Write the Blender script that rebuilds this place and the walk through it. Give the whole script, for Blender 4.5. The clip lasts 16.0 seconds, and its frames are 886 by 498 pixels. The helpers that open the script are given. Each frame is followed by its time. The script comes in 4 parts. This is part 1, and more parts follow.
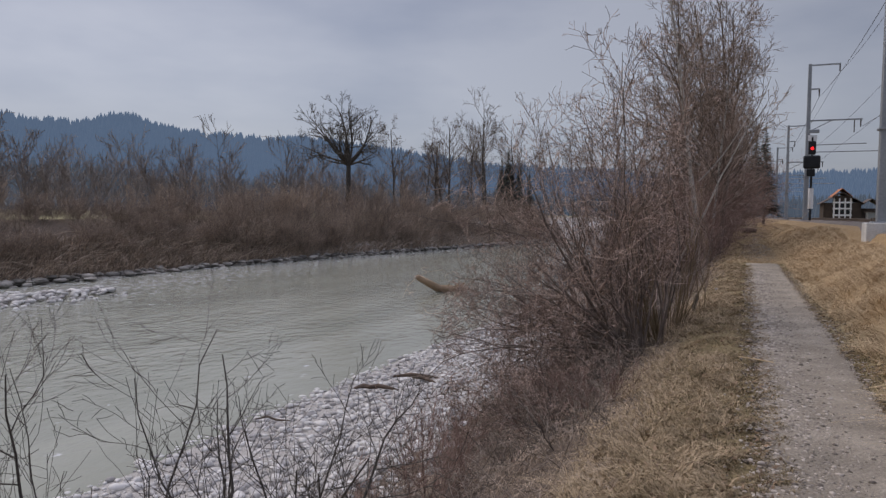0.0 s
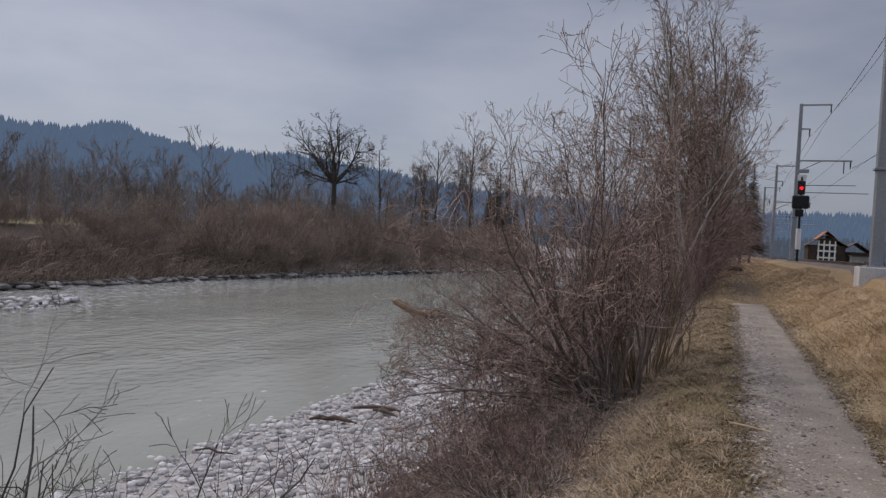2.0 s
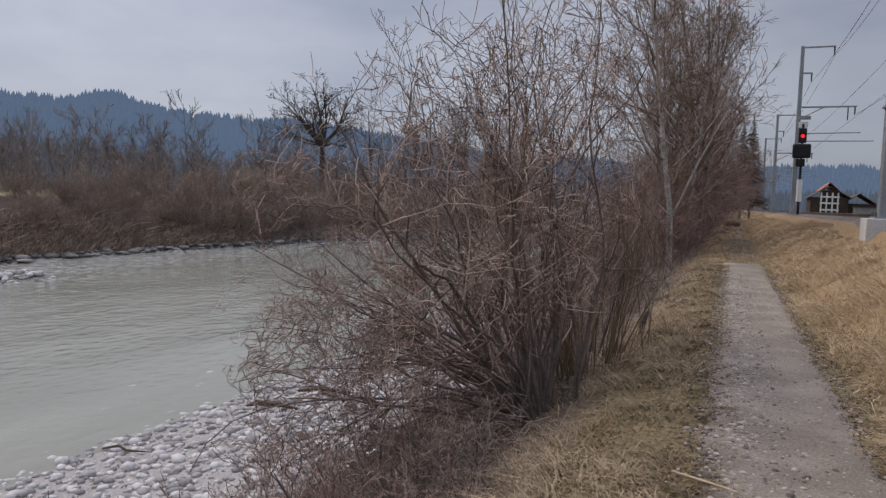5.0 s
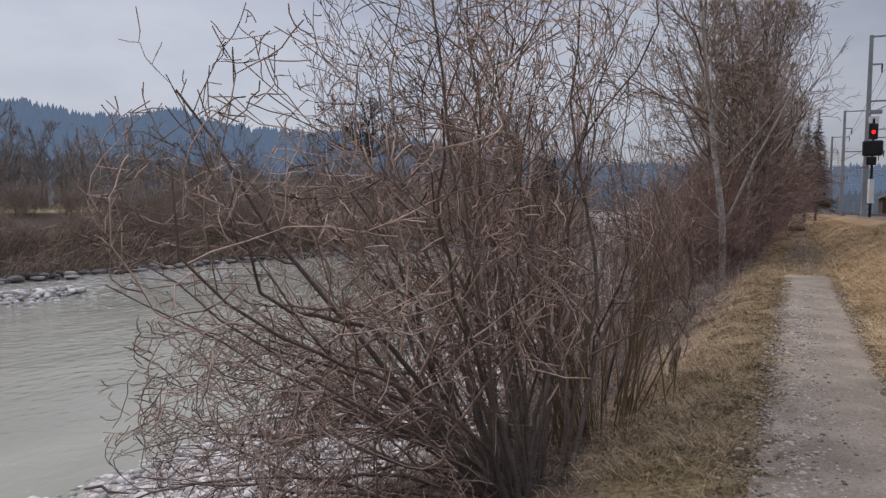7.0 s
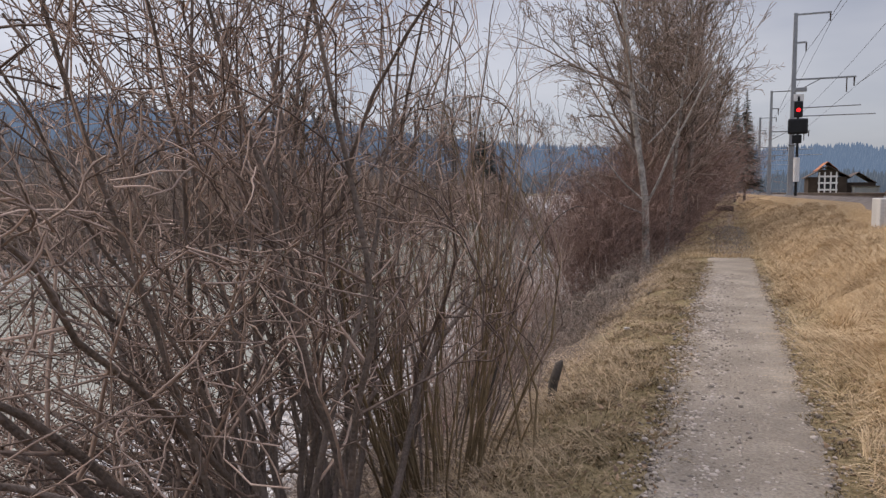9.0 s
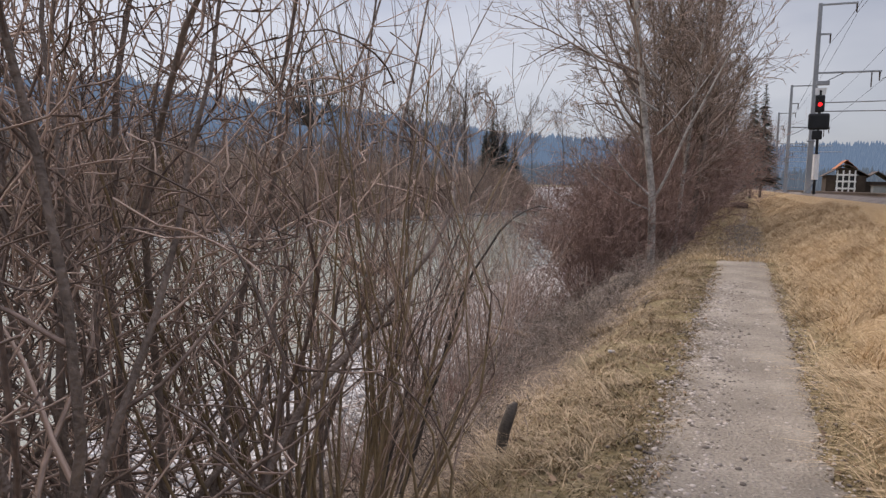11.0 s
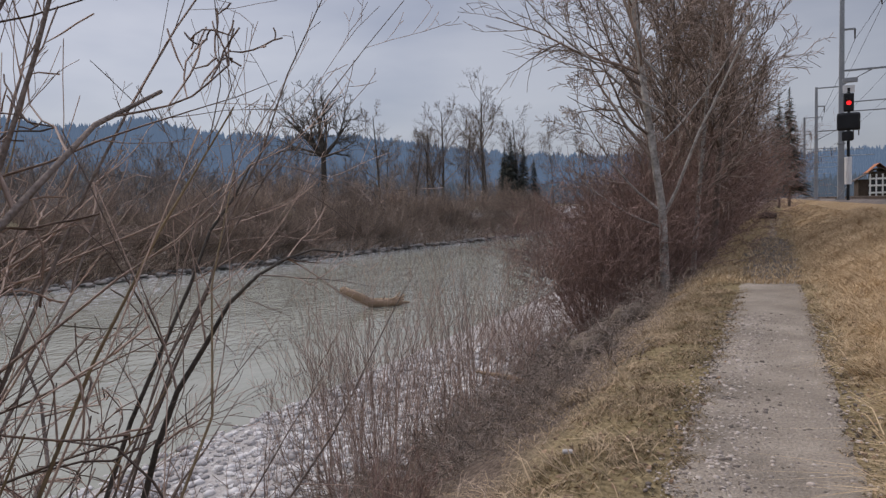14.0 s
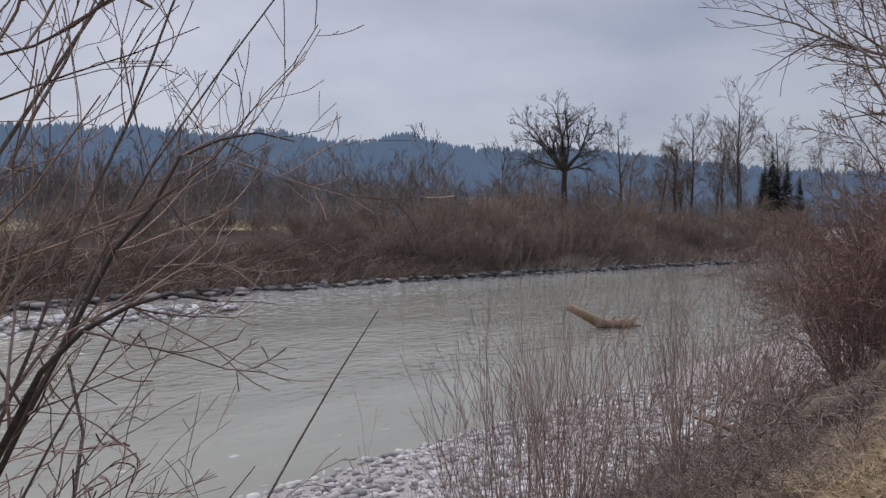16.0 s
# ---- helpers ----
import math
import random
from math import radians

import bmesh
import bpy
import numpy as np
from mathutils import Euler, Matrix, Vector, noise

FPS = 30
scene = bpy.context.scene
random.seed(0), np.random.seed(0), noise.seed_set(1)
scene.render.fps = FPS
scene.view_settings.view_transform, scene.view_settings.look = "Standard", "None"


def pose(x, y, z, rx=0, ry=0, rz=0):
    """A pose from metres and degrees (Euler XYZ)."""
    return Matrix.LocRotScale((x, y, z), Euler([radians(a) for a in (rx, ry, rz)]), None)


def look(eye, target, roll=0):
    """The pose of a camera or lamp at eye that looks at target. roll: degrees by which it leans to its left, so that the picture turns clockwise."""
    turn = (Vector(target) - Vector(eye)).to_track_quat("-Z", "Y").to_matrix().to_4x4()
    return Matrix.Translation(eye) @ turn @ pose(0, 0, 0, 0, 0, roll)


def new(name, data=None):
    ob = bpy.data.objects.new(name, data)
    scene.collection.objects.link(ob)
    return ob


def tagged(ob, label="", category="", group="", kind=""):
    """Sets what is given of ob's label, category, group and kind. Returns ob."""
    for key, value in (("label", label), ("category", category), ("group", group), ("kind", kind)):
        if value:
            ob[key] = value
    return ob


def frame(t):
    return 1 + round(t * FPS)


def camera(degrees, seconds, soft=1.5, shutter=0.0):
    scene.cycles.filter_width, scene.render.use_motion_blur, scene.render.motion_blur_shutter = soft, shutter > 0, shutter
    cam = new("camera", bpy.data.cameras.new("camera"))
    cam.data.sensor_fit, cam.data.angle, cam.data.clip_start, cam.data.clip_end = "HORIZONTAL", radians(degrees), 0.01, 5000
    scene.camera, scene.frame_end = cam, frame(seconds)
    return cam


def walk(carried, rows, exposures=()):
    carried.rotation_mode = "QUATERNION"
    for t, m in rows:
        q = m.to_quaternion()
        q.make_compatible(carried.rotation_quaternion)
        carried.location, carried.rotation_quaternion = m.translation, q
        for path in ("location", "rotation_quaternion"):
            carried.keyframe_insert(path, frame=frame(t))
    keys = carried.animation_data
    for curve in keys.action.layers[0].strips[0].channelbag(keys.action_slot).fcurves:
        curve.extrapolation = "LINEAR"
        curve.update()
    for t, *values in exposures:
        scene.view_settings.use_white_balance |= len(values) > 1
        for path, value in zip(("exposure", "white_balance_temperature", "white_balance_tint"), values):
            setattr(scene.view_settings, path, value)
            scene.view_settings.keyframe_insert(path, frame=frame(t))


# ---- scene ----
cam = camera(64.00, 16.0, soft=1.4)


PATH = [
    (0, (-0.697, -5.934, 1.565), (-1.474, -4.094, 1.466), 0.51),
    (0.5, (-0.757, -5.589, 1.556), (-1.532, -3.748, 1.460), 1.20),
    (1, (-0.743, -5.245, 1.539), (-1.516, -3.401, 1.482), 1.94),
    (1.5, (-0.761, -4.891, 1.539), (-1.527, -3.044, 1.507), 3.51),
    (2, (-0.792, -4.512, 1.542), (-1.537, -2.656, 1.512), 3.23),
    (2.5, (-0.726, -4.035, 1.532), (-1.435, -2.167, 1.437), 2.25),
    (3, (-0.751, -3.579, 1.524), (-1.441, -1.706, 1.395), 2.43),
    (3.5, (-0.631, -3.112, 1.512), (-1.295, -1.230, 1.383), 2.32),
    (4, (-0.539, -2.662, 1.489), (-1.202, -0.780, 1.353), 2.28),
    (4.2, (-0.524, -2.483, 1.486), (-1.189, -0.602, 1.348), 2.30),
    (6.3, (-0.418, -0.606, 1.608), (-1.316, 1.177, 1.493), 1.03),
    (6.5, (-0.411, -0.406, 1.577), (-1.305, 1.380, 1.467), 1.37),
    (7, (-0.369, 0.154, 1.585), (-1.256, 1.943, 1.469), 0.66),
    (7.5, (-0.280, 0.683, 1.578), (-1.140, 2.485, 1.455), -0.02),
    (8, (-0.277, 1.198, 1.571), (-1.064, 3.032, 1.441), 0.57),
    (8.5, (-0.192, 1.695, 1.545), (-0.945, 3.542, 1.402), -0.11),
    (9, (-0.160, 2.163, 1.535), (-0.902, 4.014, 1.379), -0.20),
    (9.5, (-0.145, 2.641, 1.515), (-0.868, 4.497, 1.333), -0.32),
    (9.7, (-0.114, 2.818, 1.517), (-0.831, 4.674, 1.313), 0.07),
    (11.8, (-0.128, 4.157, 1.586), (-0.935, 5.979, 1.411), 0.89),
    (12, (-0.102, 4.350, 1.572), (-0.914, 6.170, 1.401), -0.44),
    (12.5, (-0.066, 4.822, 1.561), (-0.885, 6.640, 1.405), -0.98),
    (13, (-0.087, 5.228, 1.569), (-0.906, 7.047, 1.430), -0.89),
    (13.5, (-0.006, 5.666, 1.565), (-0.834, 7.482, 1.434), -2.01),
    (14, (-0.029, 6.051, 1.547), (-0.872, 7.861, 1.428), -1.54),
    (14.5, (-0.031, 6.400, 1.537), (-0.992, 8.150, 1.417), -1.26),
    (15, (-0.012, 6.757, 1.541), (-1.078, 8.445, 1.419), -0.58),
    (15.5, (-0.098, 7.085, 1.560), (-1.280, 8.695, 1.452), 0.11),
    (16, (-0.056, 7.228, 1.558), (-1.452, 8.659, 1.485), 0.44),
]
walk(cam, [(t, look(eye, target, roll)) for t, eye, target, roll in PATH],
     exposures=[(0, -0.04, 6650, 10), (1.0, -0.05, 6650, 10), (2.0, -0.16, 6600, 10), (2.8, 0.0, 6600, 10), (4.2, 0.03, 6650, 10), (7, 0.16, 6800, 10), (9, 0.44, 7050, 11), (9.7, 0.45, 7050, 11), (12.0, 0.54, 6950, 11), (12.5, 0.47, 6850, 11), (13.5, 0.18, 6850, 10), (14.5, 0.08, 6650, 10), (16, 0.03, 6600, 10)])

# ---- world, sun, exposure ----
world = bpy.data.worlds.new("overcast_sky")
scene.world = world
world.use_nodes = True
wn, wl = world.node_tree.nodes, world.node_tree.links
wn.clear()
w_out, w_bg = wn.new("ShaderNodeOutputWorld"), wn.new("ShaderNodeBackground")
w_sky = wn.new("ShaderNodeTexSky")
w_sky.sky_type, w_sky.sun_disc = "NISHITA", False
w_sky.sun_elevation, w_sky.sun_rotation = radians(38), radians(-75)
w_co, w_map, w_noise = wn.new("ShaderNodeTexCoord"), wn.new("ShaderNodeMapping"), wn.new("ShaderNodeTexNoise")
w_map.inputs["Scale"].default_value = (1.0, 1.0, 3.2)
w_noise.inputs["Scale"].default_value, w_noise.inputs["Detail"].default_value = 1.7, 5.0
w_ramp = wn.new("ShaderNodeValToRGB")
w_ramp.color_ramp.elements[0].position, w_ramp.color_ramp.elements[0].color = 0.40, (0.222, 0.245, 0.337, 1)
w_ramp.color_ramp.elements[1].position, w_ramp.color_ramp.elements[1].color = 0.64, (0.385, 0.400, 0.477, 1)
w_sep, w_up = wn.new("ShaderNodeSeparateXYZ"), wn.new("ShaderNodeMapRange")
w_up.inputs["From Min"].default_value, w_up.inputs["From Max"].default_value = 0.38, 0.95
w_up.inputs["To Min"].default_value, w_up.inputs["To Max"].default_value = 1.0, 4.4
w_side, w_both = wn.new("ShaderNodeMapRange"), wn.new("ShaderNodeMath")
w_side.inputs["From Min"].default_value, w_side.inputs["From Max"].default_value = -0.85, 0.25
w_side.inputs["To Min"].default_value, w_side.inputs["To Max"].default_value = 1.06, 0.74
w_both.operation = "MULTIPLY"
w_mul = wn.new("ShaderNodeVectorMath")
w_mul.operation = "SCALE"
w_part, w_add = wn.new("ShaderNodeVectorMath"), wn.new("ShaderNodeVectorMath")
w_part.operation, w_add.operation = "SCALE", "ADD"
w_part.inputs["Scale"].default_value = 0.02
wl.new(w_co.outputs["Generated"], w_map.inputs["Vector"])
wl.new(w_map.outputs["Vector"], w_noise.inputs["Vector"])
wl.new(w_noise.outputs["Fac"], w_ramp.inputs["Fac"])
wl.new(w_co.outputs["Generated"], w_sep.inputs["Vector"])
wl.new(w_sep.outputs["Z"], w_up.inputs["Value"])
wl.new(w_ramp.outputs["Color"], w_mul.inputs[0])
wl.new(w_sep.outputs["X"], w_side.inputs["Value"])
wl.new(w_side.outputs["Result"], w_both.inputs[0])
wl.new(w_up.outputs["Result"], w_both.inputs[1])
wl.new(w_both.outputs[0], w_mul.inputs["Scale"])
wl.new(w_sky.outputs["Color"], w_part.inputs[0])
wl.new(w_mul.outputs["Vector"], w_add.inputs[0])
wl.new(w_part.outputs["Vector"], w_add.inputs[1])
wl.new(w_add.outputs["Vector"], w_bg.inputs["Color"])
w_bg.inputs["Strength"].default_value = 1.0
wl.new(w_bg.outputs["Background"], w_out.inputs["Surface"])

sun_data = bpy.data.lights.new("veiled_sun", "SUN")
sun_data.energy, sun_data.angle, sun_data.color = 1.5, radians(25), (1.0, 0.87, 0.74)
sun = new("veiled_sun", sun_data)
sun.matrix_world = look((-60, 20, 55), (0, 10, 0))


# ---- materials ----
def mat(name, dark, light, scale=3.0, fine=40.0, rough=0.85, bump=0.3, metal=0.0, spec=0.3, per_object=0.0, island=0.0, mid=None):
    m = bpy.data.materials.new(name)
    m.use_nodes = True
    n, l = m.node_tree.nodes, m.node_tree.links
    b = n["Principled BSDF"]
    geo = n.new("ShaderNodeNewGeometry")
    big, small = n.new("ShaderNodeTexNoise"), n.new("ShaderNodeTexNoise")
    big.inputs["Scale"].default_value, big.inputs["Detail"].default_value = scale, 4
    small.inputs["Scale"].default_value, small.inputs["Detail"].default_value = fine, 3
    l.new(geo.outputs["Position"], big.inputs["Vector"])
    l.new(geo.outputs["Position"], small.inputs["Vector"])
    mixf = n.new("ShaderNodeMath")
    mixf.operation = "MULTIPLY_ADD"
    mixf.inputs[1].default_value = 0.55
    half = n.new("ShaderNodeMath")
    half.operation = "MULTIPLY"
    half.inputs[1].default_value = 0.45
    l.new(small.outputs["Fac"], half.inputs[0])
    l.new(big.outputs["Fac"], mixf.inputs[0])
    l.new(half.outputs[0], mixf.inputs[2])
    fac = mixf.outputs[0]
    for amount, kind in ((per_object, "object"), (island, "island")):
        if amount:
            src = n.new("ShaderNodeObjectInfo").outputs["Random"] if kind == "object" else geo.outputs["Random Per Island"]
            mr = n.new("ShaderNodeMapRange")
            mr.inputs["To Min"].default_value, mr.inputs["To Max"].default_value = -amount, amount
            l.new(src, mr.inputs["Value"])
            add = n.new("ShaderNodeMath")
            l.new(fac, add.inputs[0])
            l.new(mr.outputs["Result"], add.inputs[1])
            fac = add.outputs[0]
    ramp = n.new("ShaderNodeValToRGB")
    ramp.color_ramp.elements[0].position, ramp.color_ramp.elements[1].position = 0.3, 0.7
    ramp.color_ramp.elements[0].color, ramp.color_ramp.elements[1].color = (*dark, 1), (*light, 1)
    if mid:
        e = ramp.color_ramp.elements.new(0.5)
        e.color = (*mid, 1)
    l.new(fac, ramp.inputs["Fac"])
    l.new(ramp.outputs["Color"], b.inputs["Base Color"])
    b.inputs["Roughness"].default_value, b.inputs["Metallic"].default_value = rough, metal
    b.inputs["Specular IOR Level"].default_value = spec
    if bump:
        bp = n.new("ShaderNodeBump")
        bp.inputs["Strength"].default_value, bp.inputs["Distance"].default_value = bump, 0.03
        l.new(small.outputs["Fac"], bp.inputs["Height"])
        l.new(bp.outputs["Normal"], b.inputs["Normal"])
    return m


M_SOIL = mat("earth_and_litter", (0.055, 0.042, 0.032), (0.19, 0.15, 0.115), 1.2, 18, bump=0.8)
M_GRASS = mat("grass_blades", (0.095, 0.070, 0.040), (0.36, 0.265, 0.160), 2.2, 14, bump=0, island=0.25, mid=(0.185, 0.142, 0.074))
M_STRAW = mat("dry_straw", (0.30, 0.207, 0.112), (0.66, 0.505, 0.315), 0.8, 9, bump=0, island=0.18)
M_EDGE = mat("bleached_bank_grass", (0.19, 0.138, 0.082), (0.53, 0.40, 0.255), 1.3, 12, bump=0, island=0.2)
M_LITTER = mat("dead_stalks", (0.15, 0.112, 0.082), (0.47, 0.365, 0.275), 0.9, 9, bump=0, island=0.25)
M_CHIP = mat("gravel_chips", (0.13, 0.108, 0.09), (0.46, 0.40, 0.345), 2.0, 30, bump=0.2, island=0.35)
M_STONE = mat("river_stone", (0.26, 0.245, 0.235), (0.60, 0.575, 0.55), 0.6, 25, bump=0.15, island=0.3, per_object=0.0)
M_STONE_ONE = mat("river_stone_single", (0.26, 0.245, 0.235), (0.60, 0.575, 0.55), 0.6, 25, bump=0.15, per_object=0.3)
M_ROCK = mat("bank_rock", (0.10, 0.092, 0.082), (0.33, 0.305, 0.275), 1.0, 8, bump=0.8, island=0.3)
M_BARK = mat("grey_brown_bark", (0.062, 0.049, 0.041), (0.25, 0.198, 0.165), 5, 60, bump=0.5, island=0.2)
M_TWIG = mat("brown_twigs", (0.105, 0.076, 0.062), (0.46, 0.34, 0.275), 2, 30, bump=0, island=0.25)
M_SHOOT = mat("olive_shoots", (0.10, 0.073, 0.042), (0.27, 0.20, 0.115), 3, 30, bump=0, island=0.25)
M_RED = mat("red_brown_twigs", (0.125, 0.080, 0.065), (0.32, 0.215, 0.178), 2, 30, bump=0, island=0.2)
M_CROWN = mat("brown_crown_twigs", (0.13, 0.098, 0.078), (0.37, 0.285, 0.232), 0.6, 8, bump=0, island=0.25)
M_SLEEPER = mat("oiled_sleeper_wood", (0.05, 0.04, 0.034), (0.14, 0.115, 0.10), 2, 20, bump=0.4)
M_MATTED = mat("grey_purple_brambles", (0.10, 0.080, 0.066), (0.34, 0.275, 0.225), 0.7, 8, bump=0, island=0.3)
M_DARKTWIG = mat("dark_sapling_bark", (0.035, 0.03, 0.025), (0.11, 0.095, 0.08), 5, 60, bump=0.3, island=0.1)
M_THICKET = mat("far_thicket", (0.150, 0.116, 0.092), (0.42, 0.325, 0.255), 0.18, 3, bump=0, island=0.2)
M_BIRCH = mat("birch_bark", (0.08, 0.068, 0.057), (0.55, 0.51, 0.46), 3, 14, bump=0.3)
M_FARWOOD = mat("distant_woods", (0.11, 0.094, 0.09), (0.25, 0.21, 0.19), 0.05, 0.4, bump=0, island=0.25)
M_NEEDLE = mat("conifer_needles", (0.055, 0.066, 0.060), (0.14, 0.145, 0.122), 0.5, 6, bump=0, island=0.3)
M_WOOD = mat("weathered_driftwood", (0.16, 0.108, 0.066), (0.44, 0.31, 0.20), 2, 25, bump=0.6)
M_WOODWET = mat("dark_driftwood", (0.05, 0.036, 0.028), (0.16, 0.115, 0.085), 2, 25, bump=0.6)
M_STEEL = mat("galvanised_steel", (0.20, 0.215, 0.23), (0.33, 0.345, 0.36), 0.7, 14, rough=0.55, bump=0.1, metal=0.35)
M_RAIL = mat("rusty_rail_steel", (0.10, 0.07, 0.05), (0.22, 0.17, 0.13), 1, 20, rough=0.5, bump=0.2, metal=0.5)
M_CONCRETE = mat("concrete", (0.38, 0.37, 0.35), (0.62, 0.61, 0.585), 1.5, 25, bump=0.3)
M_BALLAST = mat("track_ballast", (0.07, 0.056, 0.048), (0.24, 0.20, 0.17), 1.5, 12, bump=1.0)
M_BLACK = mat("black_signal_paint", (0.006, 0.007, 0.008), (0.02, 0.021, 0.024), 2, 30, rough=0.5, bump=0.05)
M_WHITE = mat("white_paint", (0.60, 0.60, 0.60), (0.80, 0.80, 0.79), 2, 20, rough=0.5, bump=0.05)
M_TIMBER = mat("dark_timber", (0.025, 0.018, 0.014), (0.075, 0.055, 0.042), 1, 10, bump=0.3)
M_TILE = mat("orange_roof_tiles", (0.28, 0.105, 0.05), (0.48, 0.20, 0.10), 1, 8, bump=0.4)
M_TILEOLD = mat("brown_roof_tiles", (0.06, 0.045, 0.038), (0.13, 0.10, 0.085), 1, 8, bump=0.4)
M_GLASS = mat("dark_window", (0.02, 0.022, 0.026), (0.04, 0.042, 0.046), 1, 8, rough=0.1, bump=0, spec=0.6)

M_LAMP = bpy.data.materials.new("red_signal_lens")
M_LAMP.use_nodes = True
lamp_bsdf = M_LAMP.node_tree.nodes["Principled BSDF"]
lamp_bsdf.inputs["Base Color"].default_value = (0.5, 0.01, 0.01, 1)
lamp_bsdf.inputs["Emission Color"].default_value = (1.0, 0.015, 0.02, 1)
lamp_bsdf.inputs["Emission Strength"].default_value = 1.6


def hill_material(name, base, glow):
    """Forest far off: dark trees; the pale air in front of them is put in as emission, a faint glow of the backdrop."""
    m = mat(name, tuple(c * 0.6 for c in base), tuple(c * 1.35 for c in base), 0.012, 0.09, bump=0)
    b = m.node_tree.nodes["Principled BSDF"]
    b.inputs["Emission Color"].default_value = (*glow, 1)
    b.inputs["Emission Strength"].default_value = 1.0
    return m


# bluish emission stands in for haze; the woods themselves give no light
M_HILL = hill_material("wooded_hill_haze_glow", (0.016, 0.022, 0.022), (0.080, 0.120, 0.197))
M_HILLNEAR = hill_material("wooded_foothill_haze_glow", (0.026, 0.030, 0.028), (0.052, 0.070, 0.102))

# ground: meadow, straw, bank earth and river bed by the place on the plan
M_GROUND = bpy.data.materials.new("river_bank_ground")
M_GROUND.use_nodes = True
gn, gl = M_GROUND.node_tree.nodes, M_GROUND.node_tree.links
g_geo, g_sep = gn.new("ShaderNodeNewGeometry"), gn.new("ShaderNodeSeparateXYZ")
gl.new(g_geo.outputs["Position"], g_sep.inputs["Vector"])
g_n1, g_n2, g_n3 = (gn.new("ShaderNodeTexNoise") for _ in range(3))
for node, s, d in ((g_n1, 1.1, 5), (g_n2, 24, 4), (g_n3, 0.35, 3)):
    node.inputs["Scale"].default_value, node.inputs["Detail"].default_value = s, d
    gl.new(g_geo.outputs["Position"], node.inputs["Vector"])


def ramp_node(a, b, src, lo=0.32, hi=0.68):
    r = gn.new("ShaderNodeValToRGB")
    r.color_ramp.elements[0].position, r.color_ramp.elements[1].position = lo, hi
    r.color_ramp.elements[0].color, r.color_ramp.elements[1].color = (*a, 1), (*b, 1)
    gl.new(src, r.inputs["Fac"])
    return r.outputs["Color"]


def blend(a, b, x0, x1, wobble=0.35):
    """From colour a to colour b between x0 and x1 across the plan, with a ragged edge."""
    add = gn.new("ShaderNodeMath")
    add.operation = "MULTIPLY_ADD"
    add.inputs[1].default_value, add.inputs[2].default_value = wobble, -wobble / 2
    gl.new(g_n1.outputs["Fac"], add.inputs[0])
    tot = gn.new("ShaderNodeMath")
    gl.new(add.outputs[0], tot.inputs[0])
    gl.new(g_sep.outputs["X"], tot.inputs[1])
    mr = gn.new("ShaderNodeMapRange")
    mr.inputs["From Min"].default_value, mr.inputs["From Max"].default_value = x0, x1
    gl.new(tot.outputs[0], mr.inputs["Value"])
    mx = gn.new("ShaderNodeMix")
    mx.data_type = "RGBA"
    gl.new(mr.outputs["Result"], mx.inputs["Factor"])
    gl.new(a, mx.inputs["A"])
    gl.new(b, mx.inputs["B"])
    return mx.outputs["Result"]


c_field = ramp_node((0.17, 0.15, 0.085), (0.28, 0.25, 0.15), g_n3.outputs["Fac"])
c_bank = ramp_node((0.06, 0.045, 0.036), (0.18, 0.14, 0.11), g_n2.outputs["Fac"])
c_bed = ramp_node((0.24, 0.225, 0.21), (0.48, 0.455, 0.43), g_n2.outputs["Fac"])
c_verge = ramp_node((0.11, 0.085, 0.045), (0.30, 0.235, 0.13), g_n2.outputs["Fac"])
c_straw = ramp_node((0.20, 0.132, 0.07), (0.42, 0.30, 0.17), g_n2.outputs["Fac"])
c_farm = ramp_node((0.17, 0.15, 0.075), (0.30, 0.26, 0.13), g_n3.outputs["Fac"])


# ---- building helpers ----
def mesh_np(name, verts, quads, material, smooth=True):
    """A mesh from arrays of points and four-cornered faces."""
    me = bpy.data.meshes.new(name)
    verts, quads = np.asarray(verts, np.float32), np.asarray(quads, np.int32)
    me.vertices.add(len(verts))
    me.vertices.foreach_set("co", verts.ravel())
    me.loops.add(quads.size)
    me.loops.foreach_set("vertex_index", quads.ravel())
    me.polygons.add(len(quads))
    me.polygons.foreach_set("loop_start", np.arange(0, quads.size, quads.shape[1], dtype=np.int32))
    me.polygons.foreach_set("use_smooth", np.full(len(quads), smooth))
    me.materials.append(material)
    me.update(calc_edges=True)
    return me


def part(name, bm, material, parent, label=""):
    me = bpy.data.meshes.new(name)
    bm.normal_update()
    bm.to_mesh(me)
    bm.free()
    me.materials.append(material)
    ob = new(name, me)
    ob.parent = parent
    if label:
        ob["label"] = label
    return ob


def part_me(name, me, parent, label=""):
    ob = new(name, me)
    ob.parent = parent
    if label:
        ob["label"] = label
    return ob


def box(bm, cx, cy, cz, sx, sy, sz, bevel=0.0):
    made = bmesh.ops.create_cube(bm, size=1, matrix=Matrix.Translation((cx, cy, cz)) @ Matrix.Diagonal((sx, sy, sz, 1)))
    if bevel:
        edges = list({e for v in made["verts"] for e in v.link_edges})
        bmesh.ops.bevel(bm, geom=edges, offset=bevel, segments=2, affect="EDGES", profile=0.5)
    return bm


def rod(bm, a, b, r0, r1=None, sides=8):
    a, b = Vector(a), Vector(b)
    d = b - a
    m = Matrix.Translation((a + b) / 2) @ d.to_track_quat("Z", "Y").to_matrix().to_4x4()
    bmesh.ops.create_cone(bm, cap_ends=True, segments=sides, radius1=r0, radius2=r0 if r1 is None else r1, depth=d.length, matrix=m)
    return bm


def thing(name, x, y, z, label, category, group="", rz=0.0, kind=""):
    ob = new(name)
    ob.matrix_world = pose(x, y, z, 0, 0, rz)
    return tagged(ob, label, category, group, kind)


